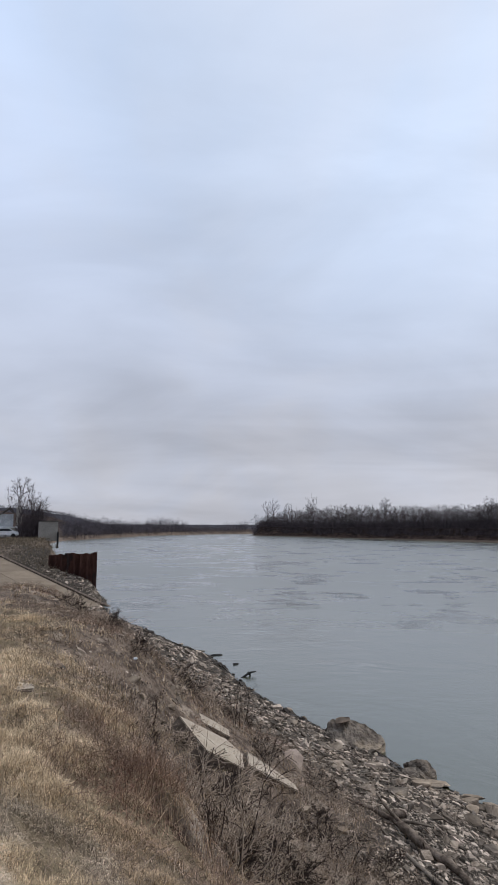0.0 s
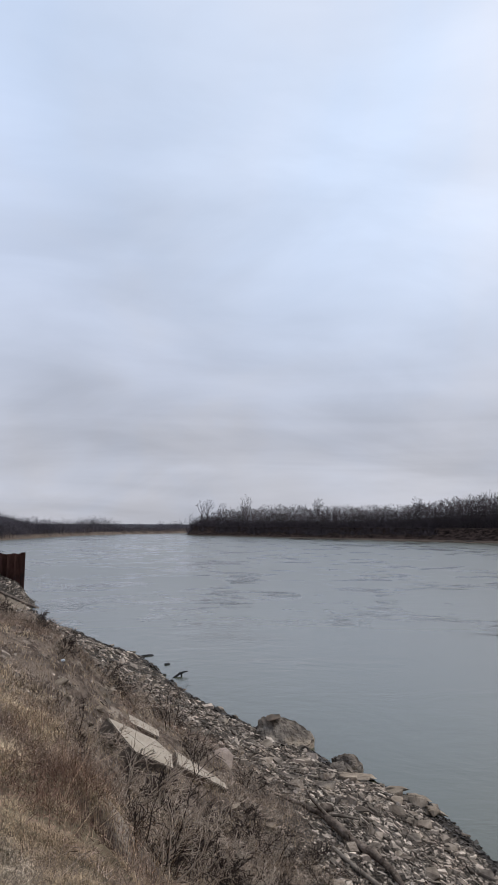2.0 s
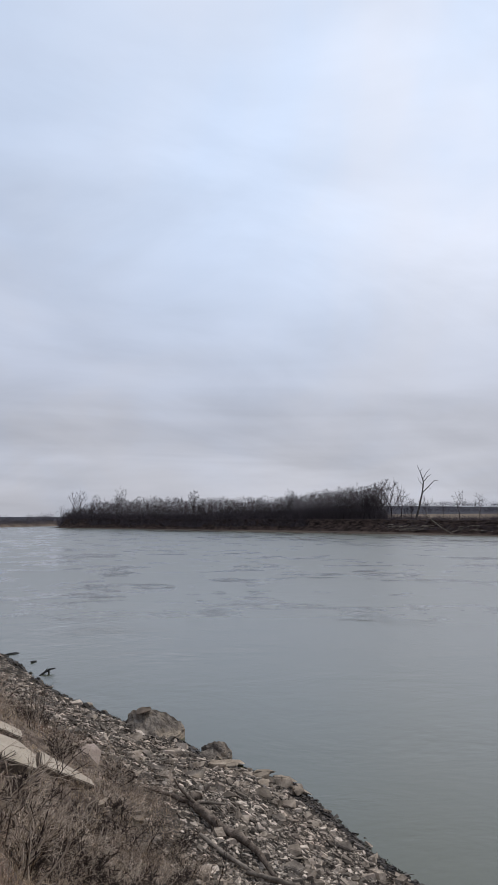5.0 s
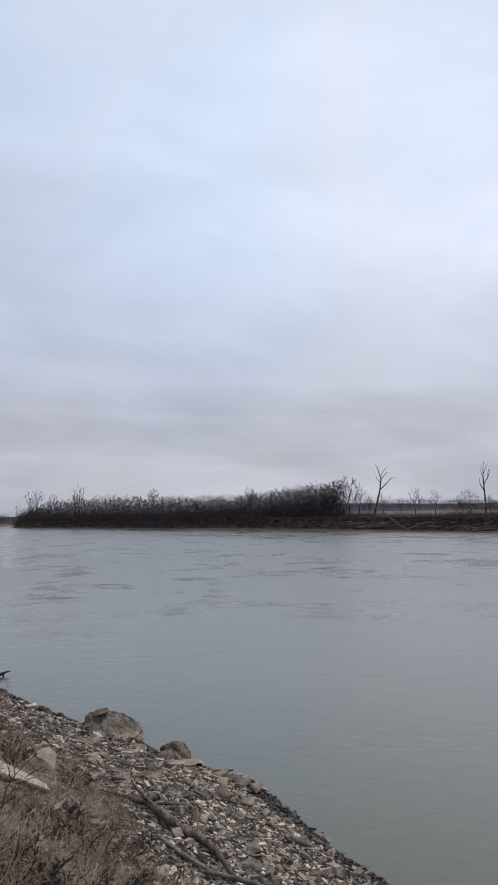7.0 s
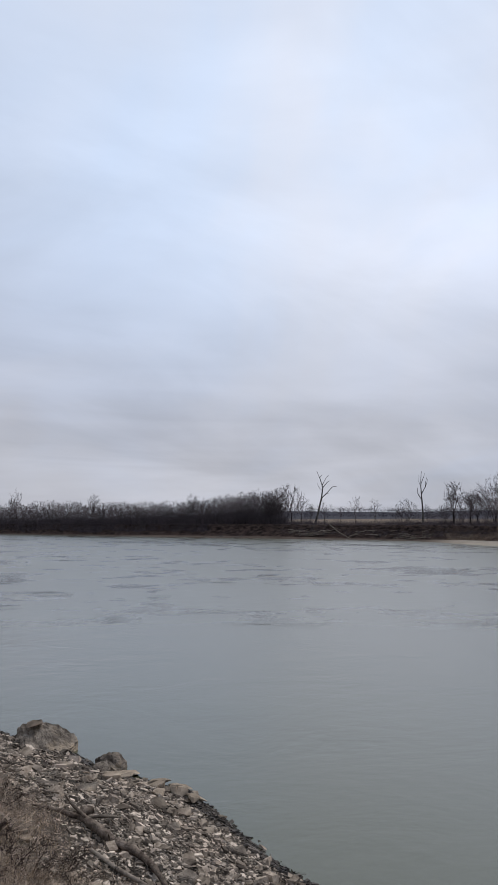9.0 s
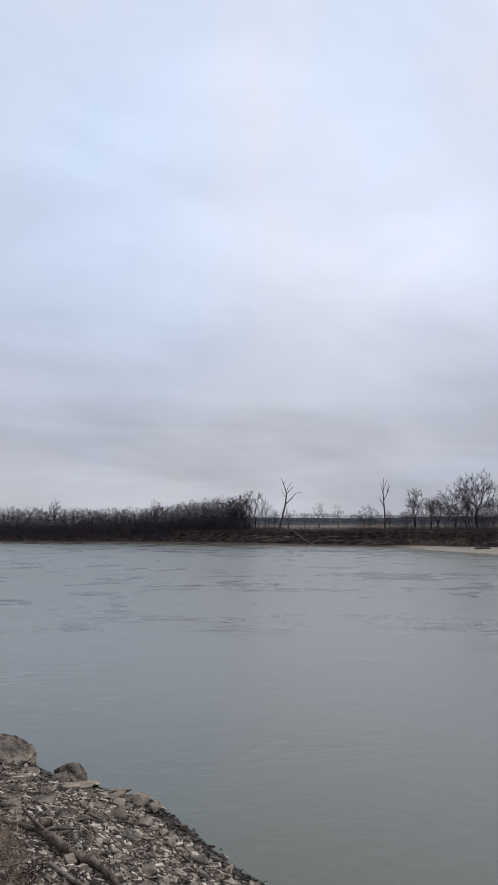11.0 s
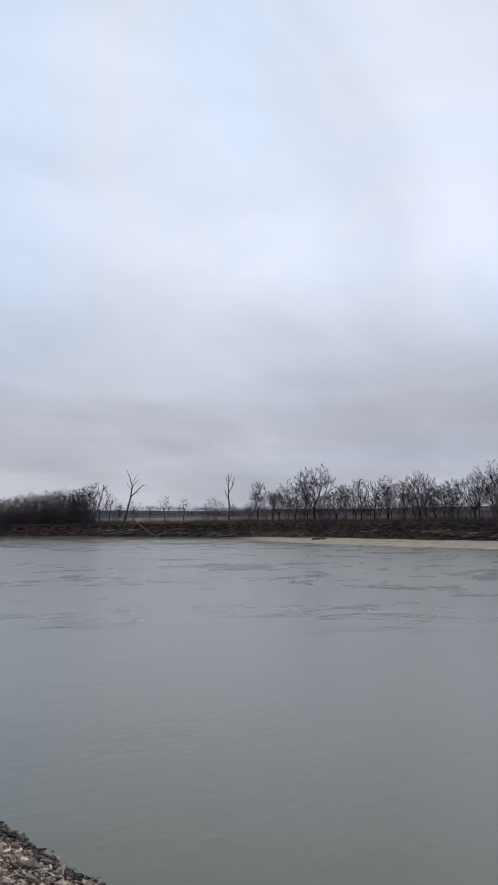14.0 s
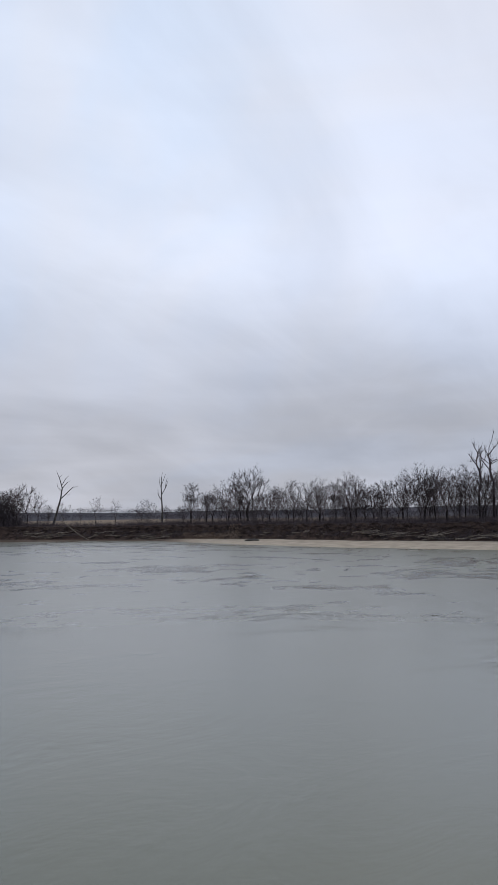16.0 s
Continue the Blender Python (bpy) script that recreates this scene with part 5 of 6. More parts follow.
shrub("thin dead weed stalks in the brush", 0.6, 7.9, 0.5, 8, 16, fine=0.002)

# dead brush in clumps down the slope, from a few that are turned and scaled
def build_clumps():
    r = np.random.default_rng(64)
    masters = [shrub("clump of tangled dead brown brush on the slope", -1.9 - 0.8 * k, 11.2 + 1.6 * k, 0.42, 13, 80 + k, (0.1, 0.05), 0.006, 0.55, 1.6, 0.0034) for k in range(4)]
    for q in masters:
        tagged(q, group="brush clumps")
    made = 0
    while made < 46:
        d, az = math.exp(r.uniform(math.log(7.5), math.log(26))), r.uniform(-13, 16)
        x, y = polar(az, d)
        s = float(shore_distance(np.array([x]), np.array([y]), NEAR_SHORE, True)[0])
        if 3.6 < s < 7.4 and abs(x + 0.1) + abs(y - 10.2) > 1.1:
            k = r.uniform(0.55, 1.15)
            q = copy_thing(masters[made % 4], Matrix())
            q.matrix_basis = pose(x, y, height(x, y) - 0.03, 0, 0, r.uniform(0, 360)) @ Matrix.Diagonal((k * 1.2, k * 1.2, k * r.uniform(0.7, 1.1), 1))
            made += 1


build_clumps()

# ---------------------------------------------------------------- boat ramp, sheet piling and the edge of town
def ramp_at(run, side, lift=0.0):
    p = RAMP_FOOT + RAMP_RUN * run + RAMP_SIDE * side
    return Vector((p[0], p[1], RAMP_GRADE * run + lift))


def build_ramp():
    t = thing("boat_ramp", "worn buff concrete boat ramp sloping into the river", "ramp", kind="structure")
    for i in range(12):
        for j in range(2):
            a, b = -2.0 + i * 3.0, -2.0 + (i + 1) * 3.0 - 0.03
            c, d = j * RAMP_WIDE / 2, (j + 1) * RAMP_WIDE / 2 - 0.03
            bm = bmesh.new()
            top = [bm.verts.new(ramp_at(u, w, 0.02)) for u, w in ((a, c), (b, c), (b, d), (a, d))]
            low = [bm.verts.new(ramp_at(u, w, -0.22)) for u, w in ((a, c), (b, c), (b, d), (a, d))]
            bm.faces.new(top)
            bm.faces.new(low[::-1])
            for k in range(4):
                bm.faces.new((top[k], low[k], low[(k + 1) % 4], top[(k + 1) % 4]))
            bmesh.ops.recalc_face_normals(bm, faces=bm.faces)
            bmesh.ops.bevel(bm, geom=list(bm.edges), offset=0.02, segments=1, affect="EDGES")
            part("slab", bm, M_RAMP, t)
    for i in range(9):
        a, b = -1.0 + i * 3.9, -1.0 + (i + 1) * 3.9 - 0.04
        bm = bmesh.new()
        top = [bm.verts.new(ramp_at(u, w, 0.16)) for u, w in ((a, -0.28), (b, -0.28), (b, -0.02), (a, -0.02))]
        low = [bm.verts.new(ramp_at(u, w, -0.25)) for u, w in ((a, -0.28), (b, -0.28), (b, -0.02), (a, -0.02))]
        bm.faces.new(top)
        bm.faces.new(low[::-1])
        for k in range(4):
            bm.faces.new((top[k], low[k], low[(k + 1) % 4], top[(k + 1) % 4]))
        bmesh.ops.recalc_face_normals(bm, faces=bm.faces)
        bmesh.ops.bevel(bm, geom=list(bm.edges), offset=0.03, segments=1, affect="EDGES")
        part("kerb", bm, M_LOG, t, "dark timber kerb along the ramp")
    return t


build_ramp()


def build_piling():
    t = thing("sheet_pile_wall", "rusted brown corrugated steel sheet piling standing in the water", "retaining wall")
    a, b = Vector((-13.02, 56.2, 0)), Vector((-18.4, 61.4, 0))
    n = 14
    along = (b - a) / n
    w = along.length
    side = Vector((-along.y, along.x, 0)).normalized()
    r = random.Random(4)
    for i in range(n):
        sign = 1 if i % 2 else -1
        top = 3.55 - 0.42 * i / n + r.uniform(-0.08, 0.08)
        prof = [(0.0, 0.0), (0.22, 0.16 * sign), (0.78, 0.16 * sign), (1.0, 0.0)]
        outer = [a + along * (i + u) + side * v for u, v in prof]
        inner = [p + side * 0.03 for p in outer]
        bm = bmesh.new()
        vo = [[bm.verts.new((p.x, p.y, z)) for p in outer] for z in (-1.6, top)]
        vi = [[bm.verts.new((p.x, p.y, z)) for p in inner] for z in (-1.6, top)]
        for k in range(3):
            bm.faces.new((vo[0][k], vo[0][k + 1], vo[1][k + 1], vo[1][k]))
            bm.faces.new((vi[0][k + 1], vi[0][k], vi[1][k], vi[1][k + 1]))
            bm.faces.new((vo[1][k], vo[1][k + 1], vi[1][k + 1], vi[1][k]))
        for k in (0, 3):
            bm.faces.new((vo[0][k], vo[1][k], vi[1][k], vi[0][k]))
        bmesh.ops.recalc_face_normals(bm, faces=bm.faces)
        part("sheet", bm, M_RUST, t)
    # short return at the river end and the anchor post
    part("corner_post", box(0.3, 0.3, 5.1, (a.x + 0.02, a.y - 0.02, -1.5), 0.02), M_RUST, t)
    return t


build_piling()


def build_town():
    # concrete block hut on the bank edge
    x, y = polar(-16.9, 108)
    z = 3.62
    hut = thing("pump_house", "plain grey concrete block hut with a flat roof", "hut", pose(x, y, z - 0.3, 0, 0, 16.9))
    part("wall", box(2.9, 3.0, 2.95, bevel=0.03), M_BLOCK, hut)
    part("roof", box(3.15, 3.25, 0.14, (0, 0, 2.95), 0.02), M_ROOF, hut, "thin dark flat roof")
    part("pier", box(0.3, 0.3, 2.5, (1.46, -1.66, -1.1), 0.03), M_TYRE, hut, "dark post at the corner")
    # grey metal building with a dark gable and a lower annex
    x, y = polar(-19.75, 122)
    z = height(x, y)
    house = thing("metal_building", "grey metal-clad building with a dark gabled roof", "building", pose(x, y, z - 0.2, 0, 0, 19.75))
    part("wall", box(3.6, 5, 4.0, (-1.6, 2, 0), 0.03), M_SIDING, house)
    part("tower", box(0.95, 2.2, 5.2, (1.1, 1.2, 0), 0.03), M_BLOCK, house, "pale grey side wall")
    bm = bmesh.new()
    prof = [(-1.5, 4.0), (0.0, 5.15), (0.75, 4.55), (0.7, 4.3), (0.0, 4.85), (-1.4, 3.85)]
    f0 = [bm.verts.new((u - 0.6, -0.65, w)) for u, w in prof]
    f1 = [bm.verts.new((u - 0.6, 4.6, w)) for u, w in prof]
    bm.faces.new(f0)
    bm.faces.new(f1[::-1])
    for k in range(6):
        bm.faces.new((f0[k], f1[k], f1[(k + 1) % 6], f0[(k + 1) % 6]))
    bmesh.ops.recalc_face_normals(bm, faces=bm.faces)
    part("roof", bm, M_ROOF, house)
    part("annex", box(3.0, 2.2, 1.7, (-0.6, -1.6, 0), 0.03), M_SIDING, house)
    part("annex_roof", box(3.3, 2.5, 0.16, (-0.6, -1.6, 1.7), 0.03), M_WHITE, house, "pale flat annex roof")
    w = part("window", box(0.7, 0.06, 0.5, (-2.3, -0.5, 2.6), 0.01), M_PANE, house)
    part("frame", box(0.84, 0.05, 0.64, (-2.3, -0.475, 2.53), 0.01), M_WHITE, w)
    part("door", box(0.9, 0.06, 1.5, (0.3, -2.72, 0.1), 0.01), M_BLOCK, house)
    # parked car
    x, y = polar(-20.35, 110)
    car = thing("parked_car", "white car parked on the grass by the building", "car", pose(x, y, height(x, y) + 0.02, 0, 0, 20.35))
    bm = bmesh.new()
    prof = [(-2.2, 0.35), (-2.25, 0.8), (-1.9, 0.92), (-1.3, 1.02), (-0.75, 1.48), (0.75, 1.5), (1.5, 1.05), (2.15, 0.95), (2.25, 0.6), (2.15, 0.35)]
    rows = [[bm.verts.new((u, v, w)) for u, w in prof] for v in (-0.85, 0.85)]
    bm.faces.new(rows[0])
    bm.faces.new(rows[1][::-1])
    for k in range(len(prof)):
        bm.faces.new((rows[0][k], rows[1][k], rows[1][(k + 1) % len(prof)], rows[0][(k + 1) % len(prof)]))
    bmesh.ops.recalc_face_normals(bm, faces=bm.faces)
    bmesh.ops.bevel(bm, geom=list(bm.edges), offset=0.07, segments=2, affect="EDGES")
    part("body", bm, M_WHITE, car)
    bm = bmesh.new()
    g = [bm.verts.new(p) for p in ((-1.1, -0.87, 1.03), (-0.68, -0.87, 1.4), (0.68, -0.87, 1.42), (1.25, -0.87, 1.05))]
    h = [bm.verts.new((v.co.x, -0.84, v.co.z)) for v in g]
    bm.faces.new(g)
    bm.faces.new(h[::-1])
    for k in range(4):
        bm.faces.new((g[k], h[k], h[(k + 1) % 4], g[(k + 1) % 4]))
    bmesh.ops.recalc_face_normals(bm, faces=bm.faces)
    part("side_window", bm, M_PANE, car)
    for u in (-1.4, 1.4):
        for v in (-0.8, 0.8):
            bm = bmesh.new()
            bmesh.ops.create_cone(bm, cap_ends=True, segments=20, radius1=0.33, radius2=0.33, depth=0.22, matrix=Matrix.Translation((u, v, 0.33)) @ Matrix.Rotation(radians(90), 4, "X"))
            bmesh.ops.bevel(bm, geom=list(bm.edges), offset=0.03, segments=1, affect="EDGES")
            part("wheel", bm, M_TYRE, car)
    # picnic table on the grass
    x, y = polar(-20.7, 92)
    table = thing("picnic_table", "dark weathered picnic table on the grass", "table", pose(x, y, height(x, y), 0, 0, 30))
    part("tabletop", box(1.8, 0.75, 0.06, (0, 0, 0.72), 0.01), M_ROOF, table)
    for v in (-0.65, 0.65):
        part("bench", box(1.8, 0.26, 0.05, (0, v, 0.43), 0.01), M_ROOF, table)
    for u in (-0.7, 0.7):
        for v in (-0.45, 0.45):
            part("leg", box(0.08, 0.08, 0.74, (u, v, 0), 0.01), M_ROOF, table)


build_town()
weeds = []
for _ in range(260):
    p = RAMP_FOOT + RAMP_RUN * random.uniform(5, 22) + RAMP_SIDE * (RAMP_WIDE + abs(random.gauss(0.3, 0.5)))
    weeds.append((p[0], p[1], height(p[0], p[1]), random.uniform(0.5, 1.2)))
v, f = sticks(np.random.default_rng(37), weeds, 0.3, 0.9, 0.012, 6, 0.25)
tagged(new("dead_weeds", mesh_of("dead_weeds", v, f, M_WEED)), "tall dead brown weeds standing along the edge of the ramp", "weeds", kind="stuff")
for i, (run, side, turn, length) in enumerate(((3.4, 1.9, 12, 2.4), (2.6, 2.7, 30, 2.0), (1.0, 3.6, -8, 1.8))):
    q = ramp_at(run, side, 0.08)
    c, w = math.cos(radians(turn)) * length / 2, math.sin(radians(turn)) * length / 2
    log("driftwood_stick", "dark grey plank of drift timber stranded on the ramp", [([(q.x - c, q.y - w, q.z + RAMP_GRADE * (c * 0.67 - w * 0.742)), tuple(q), (q.x + c, q.y + w, q.z - RAMP_GRADE * (c * 0.67 - w * 0.742))], [0.05, 0.06, 0.04])], M_DRIFT if i else M_LOG)
for i, (az, d, tall, kind) in enumerate(((-19.2, 117, 10.6, "slim"), (-18.1, 113, 7.4, "broad"), (-17.7, 112, 6.6, "slim"), (-18.5, 110, 4.6, "thicket"), (-17.3, 112, 5.0, "thicket"))):
    x, y = polar(az, d)
    tree(kind, i, x, y, tall, "bare tree beside the grey building" if i else "upright bare tree rising over the grey building", turn=50 * i, group="trees by the building")
thicket = []
for _ in range(420):
    az, d = rng.normal(-18.1, 0.55), rng.uniform(109, 118)
    x, y = polar(az, d)
    thicket.append((x, y, height(x, y), math.exp(-((az + 18.2) / 0.8) ** 2)))
v, f = sticks(rng, thicket, 1.2, 5.0, 0.035, 6, 0.3)
tagged(new("undergrowth", mesh_of("undergrowth", v, f, M_TWIG)), "dense dark bare bushes between the building and the hut", "undergrowth", kind="stuff")
tangle = []
for _ in range(1500):
    az, d = rng.uniform(-21, -15.5), rng.uniform(60, 106)
    x, y = polar(az, d)
    tangle.append((x, y, height(x, y), 1.0))
tangle = [q for q in tangle if q[2] > 0.3 and (q[0] - RAMP_FOOT[0]) * RAMP_SIDE[0] + (q[1] - RAMP_FOOT[1]) * RAMP_SIDE[1] < -0.6]
v, f = sticks(rng, tangle, 0.12, 0.5, 0.016, 4, 0.8)
tagged(new("bank_brush", mesh_of("bank_brush", v, f, M_WEED)), "brown dead brush on the cut bank below the hut", "brush", kind="stuff")


# ---------------------------------------------------------------- driftwood and fallen trees on the other bank
def heap(label, az0, az1, n, lift, seed, out=0.0):
    r = np.random.default_rng(seed)
    t = thing("driftwood_pile", label, "driftwood")
    for _ in range(n):
        az = r.uniform(az0, az1)
        x, y = polar(az, bank_distance(az) - 3.2 - out - r.uniform(0, 2.2))
        l, a, w = r.uniform(2, 7), r.uniform(0, math.pi), r.uniform(0.08, 0.19)
        z = max(height(x, y), 0.0) + r.uniform(0.05, lift)
        across = np.array((math.cos(radians(az)), -math.sin(radians(az)))) * math.cos(a * 0.3 - 0.3)
        e = np.array((x, y)) + across * l
        v, f = bent([(x, y, z), ((x + e[0]) / 2, (y + e[1]) / 2, z + r.uniform(-0.1, 0.5)), (e[0], e[1], max(z + r.uniform(-0.4, 1.2), 0.1))], [w, w * 0.8, w * 0.3], 5)
        part("branch", mesh_of("branch", v, f, M_DRIFT, smooth=True), parent=t)
    return t


heap("pile of grey driftwood logs at the foot of the bank", 28.4, 31.8, 40, 1.3, 1)
heap("tangle of driftwood along the foot of the bank", 33.5, 40.5, 42, 1.0, 2)
heap("bleached branches of a fallen tree on the sand", 60.0, 62.6, 16, 0.9, 3)
heap("dark driftwood along the foot of the bank", 47.5, 60.0, 44, 1.0, 4)
heap("dark driftwood along the foot of the bank", 62.5, 71.0, 30, 1.1, 5)


def across_view(az, dist, points):
    """Points from (across, nearer, up) in metres about a place seen in that direction."""
    x, y = polar(az, dist)
    c, s = math.cos(radians(az)), math.sin(radians(az))
    return [(x + u * c - n * s, y - u * s - n * c, w) for u, n, w in points]


d = bank_distance(32.9)
log("fallen_tree", "pale fallen tree trunk slanting down the bank into the river", [(across_view(32.9, d, [(-6.0, 0, 6.6), (-3.8, 2.0, 5.2), (-0.5, 6, 2.4), (4.2, 10, -0.3)]), [0.06, 0.17, 0.20, 0.22]), (across_view(32.9, d, [(-2.6, 3.4, 4.2), (-1.0, 4, 3.6), (0.6, 4.5, 3.0)]), [0.10, 0.07, 0.03]), (across_view(32.9, d, [(-4.6, 1.2, 5.6), (-5.0, 1.5, 7.2)]), [0.1, 0.03])], M_DRIFT)
d = 176.5
log("driftwood", "dark driftwood log lying on the sandbar", [(across_view(47.6, d, [(-1.9, 0, 0.68), (0, 0, 0.82), (2.0, 0.3, 0.75)]), [0.2, 0.3, 0.16]), (across_view(47.6, d, [(0.6, 0, 0.8), (1.0, 0, 1.6)]), [0.1, 0.03]), (across_view(47.6, d, [(-1.2, 0, 0.75), (-0.8, 0, 1.3)]), [0.1, 0.03])], M_ROOF)
d = bank_distance(39.5) - 7
log("driftwood", "long grey drift log at the edge of the sandbar", [(across_view(39.5, d, [(-4, 0, 0.35), (0, -0.5, 0.75), (5.0, -1, 1.3)]), [0.16, 0.22, 0.1])], M_DRIFT)
for az, l in ((24.2, 5.5), (22.6, 3.5)):
    d = bank_distance(az) - 15
    log("driftwood", "dark snag lying on the gravel spit", [(across_view(az, d, [(-l / 2, 0, 0.05), (0, 0, 0.4), (l / 2, 0.3, 0.2)]), [0.1, 0.2, 0.08]), (across_view(az, d, [(0.2, 0, 0.3), (0.9, 0, 0.9)]), [0.08, 0.03])], M_ROOF)

# ---------------------------------------------------------------- dry grass and dead brush on the near bank
def blades(r, x, y, z, long, wide, lean):
    """Bent blades: two faces each."""
    n = len(x)
    a = r.uniform(0, 2 * math.pi, n)
    d = np.stack([np.cos(a), np.sin(a)], 1)
    across = np.stack([-d[:, 1], d[:, 0], np.zeros(n)], 1) * (wide / 2)[:, None]
    foot = np.stack([x, y, z - 0.02], 1)
    k = lean * r.uniform(0.3, 1.4, n)
    mid = foot + np.stack([d[:, 0] * long * 0.22 * k, d[:, 1] * long * 0.22 * k, long * 0.55], 1)
    tip = foot + np.stack([d[:, 0] * long * 0.95 * k, d[:, 1] * long * 0.95 * k, long * np.clip(1.0 - 0.35 * k, 0.15, 1)], 1)
    verts = np.stack([foot - across, foot + across, mid + across * 0.7, mid - across * 0.7, tip], 1).reshape(-1, 3)
    i = np.arange(n)[:, None] * 5
    return verts, [i + np.array([[0, 1, 2, 3]]), i + np.array([[3, 2, 4]])]


def build_grass():
    r = np.random.default_rng(21)
    n, m = 66000, 5000
    az = np.concatenate([r.uniform(-25, 9, n), r.uniform(-180, 180, m)])
    d = np.concatenate([np.exp(r.uniform(math.log(3.2), math.log(34), n)), np.sqrt(r.uniform(1.2, 150, m))])
    x, y = d * np.sin(np.radians(az)), d * np.cos(np.radians(az))
    z, s, sf, sb, stones, grass, sand, clay_and_shade = land(x, y)
    patch = rough(x, y, 0.9, 31) * 0.5 + rough(x, y, 0.35, 32) * 0.5
    tuft = np.clip(0.5 + 0.6 * rough(x, y, 0.26, 33) + 0.3 * rough(x, y, 0.13, 34), 0, 1.2)
    ramp_gap = np.abs((x - RAMP_FOOT[0]) * RAMP_SIDE[0] + (y - RAMP_FOOT[1]) * RAMP_SIDE[1] - 2.7) > 3.2
    keep = (r.uniform(0, 1, len(x)) < grass * (1.0 + 0.5 * patch) + 0.05 * (s > 5)) & (s > 5) & (ramp_gap | (y < 44)) & (np.hypot(x, y) > 0.5)
    keep &= (np.hypot(x, y) > 16) | (tuft + r.normal(0, 0.16, len(x)) > 0.24)
    x, y, patch, d, tuft = x[keep], y[keep], patch[keep], d[keep], tuft[keep]
    # last summer's growth lies grey and matted close to the path, stands golden toward the edge
    matted = (y + 0.7 * rough(x, y, 0.5, 35) + 0.5 * (x + 1.2) < 3.85) & (np.hypot(x, y) > 2)
    per = 13
    tall = (0.045 + 0.075 * np.clip(patch + 0.35, 0, 1)) * (0.55 + 0.95 * tuft) * r.uniform(0.75, 1.25, len(x))
    spread = 0.020 + 0.004 * d
    for pick, mat, lean, name, label in ((~matted, M_STRAW, 0.75, "dry_grass", "straw-coloured dry winter grass in clumps on the bank top"), (matted, M_THATCH, 1.5, "matted_grass", "grey flattened dead grass matted on the bank top")):
        bx = np.repeat(x[pick], per) + r.normal(0, 1, int(pick.sum()) * per) * np.repeat(spread[pick], per)
        by = np.repeat(y[pick], per) + r.normal(0, 1, len(bx)) * np.repeat(spread[pick], per)
        bz = land(bx, by)[0]
        long = np.repeat(tall[pick], per) * r.uniform(0.5, 1.25, len(bx))
        wide = (0.0016 + 0.00055 * np.repeat(d[pick], per)) * r.uniform(0.6, 1.3, len(bx))
        v, f = blades(r, bx, by, bz, long, wide, lean)
        tagged(new(name, mesh_of(name, v, f, mat)), label, "grass", kind="stuff")


build_grass()


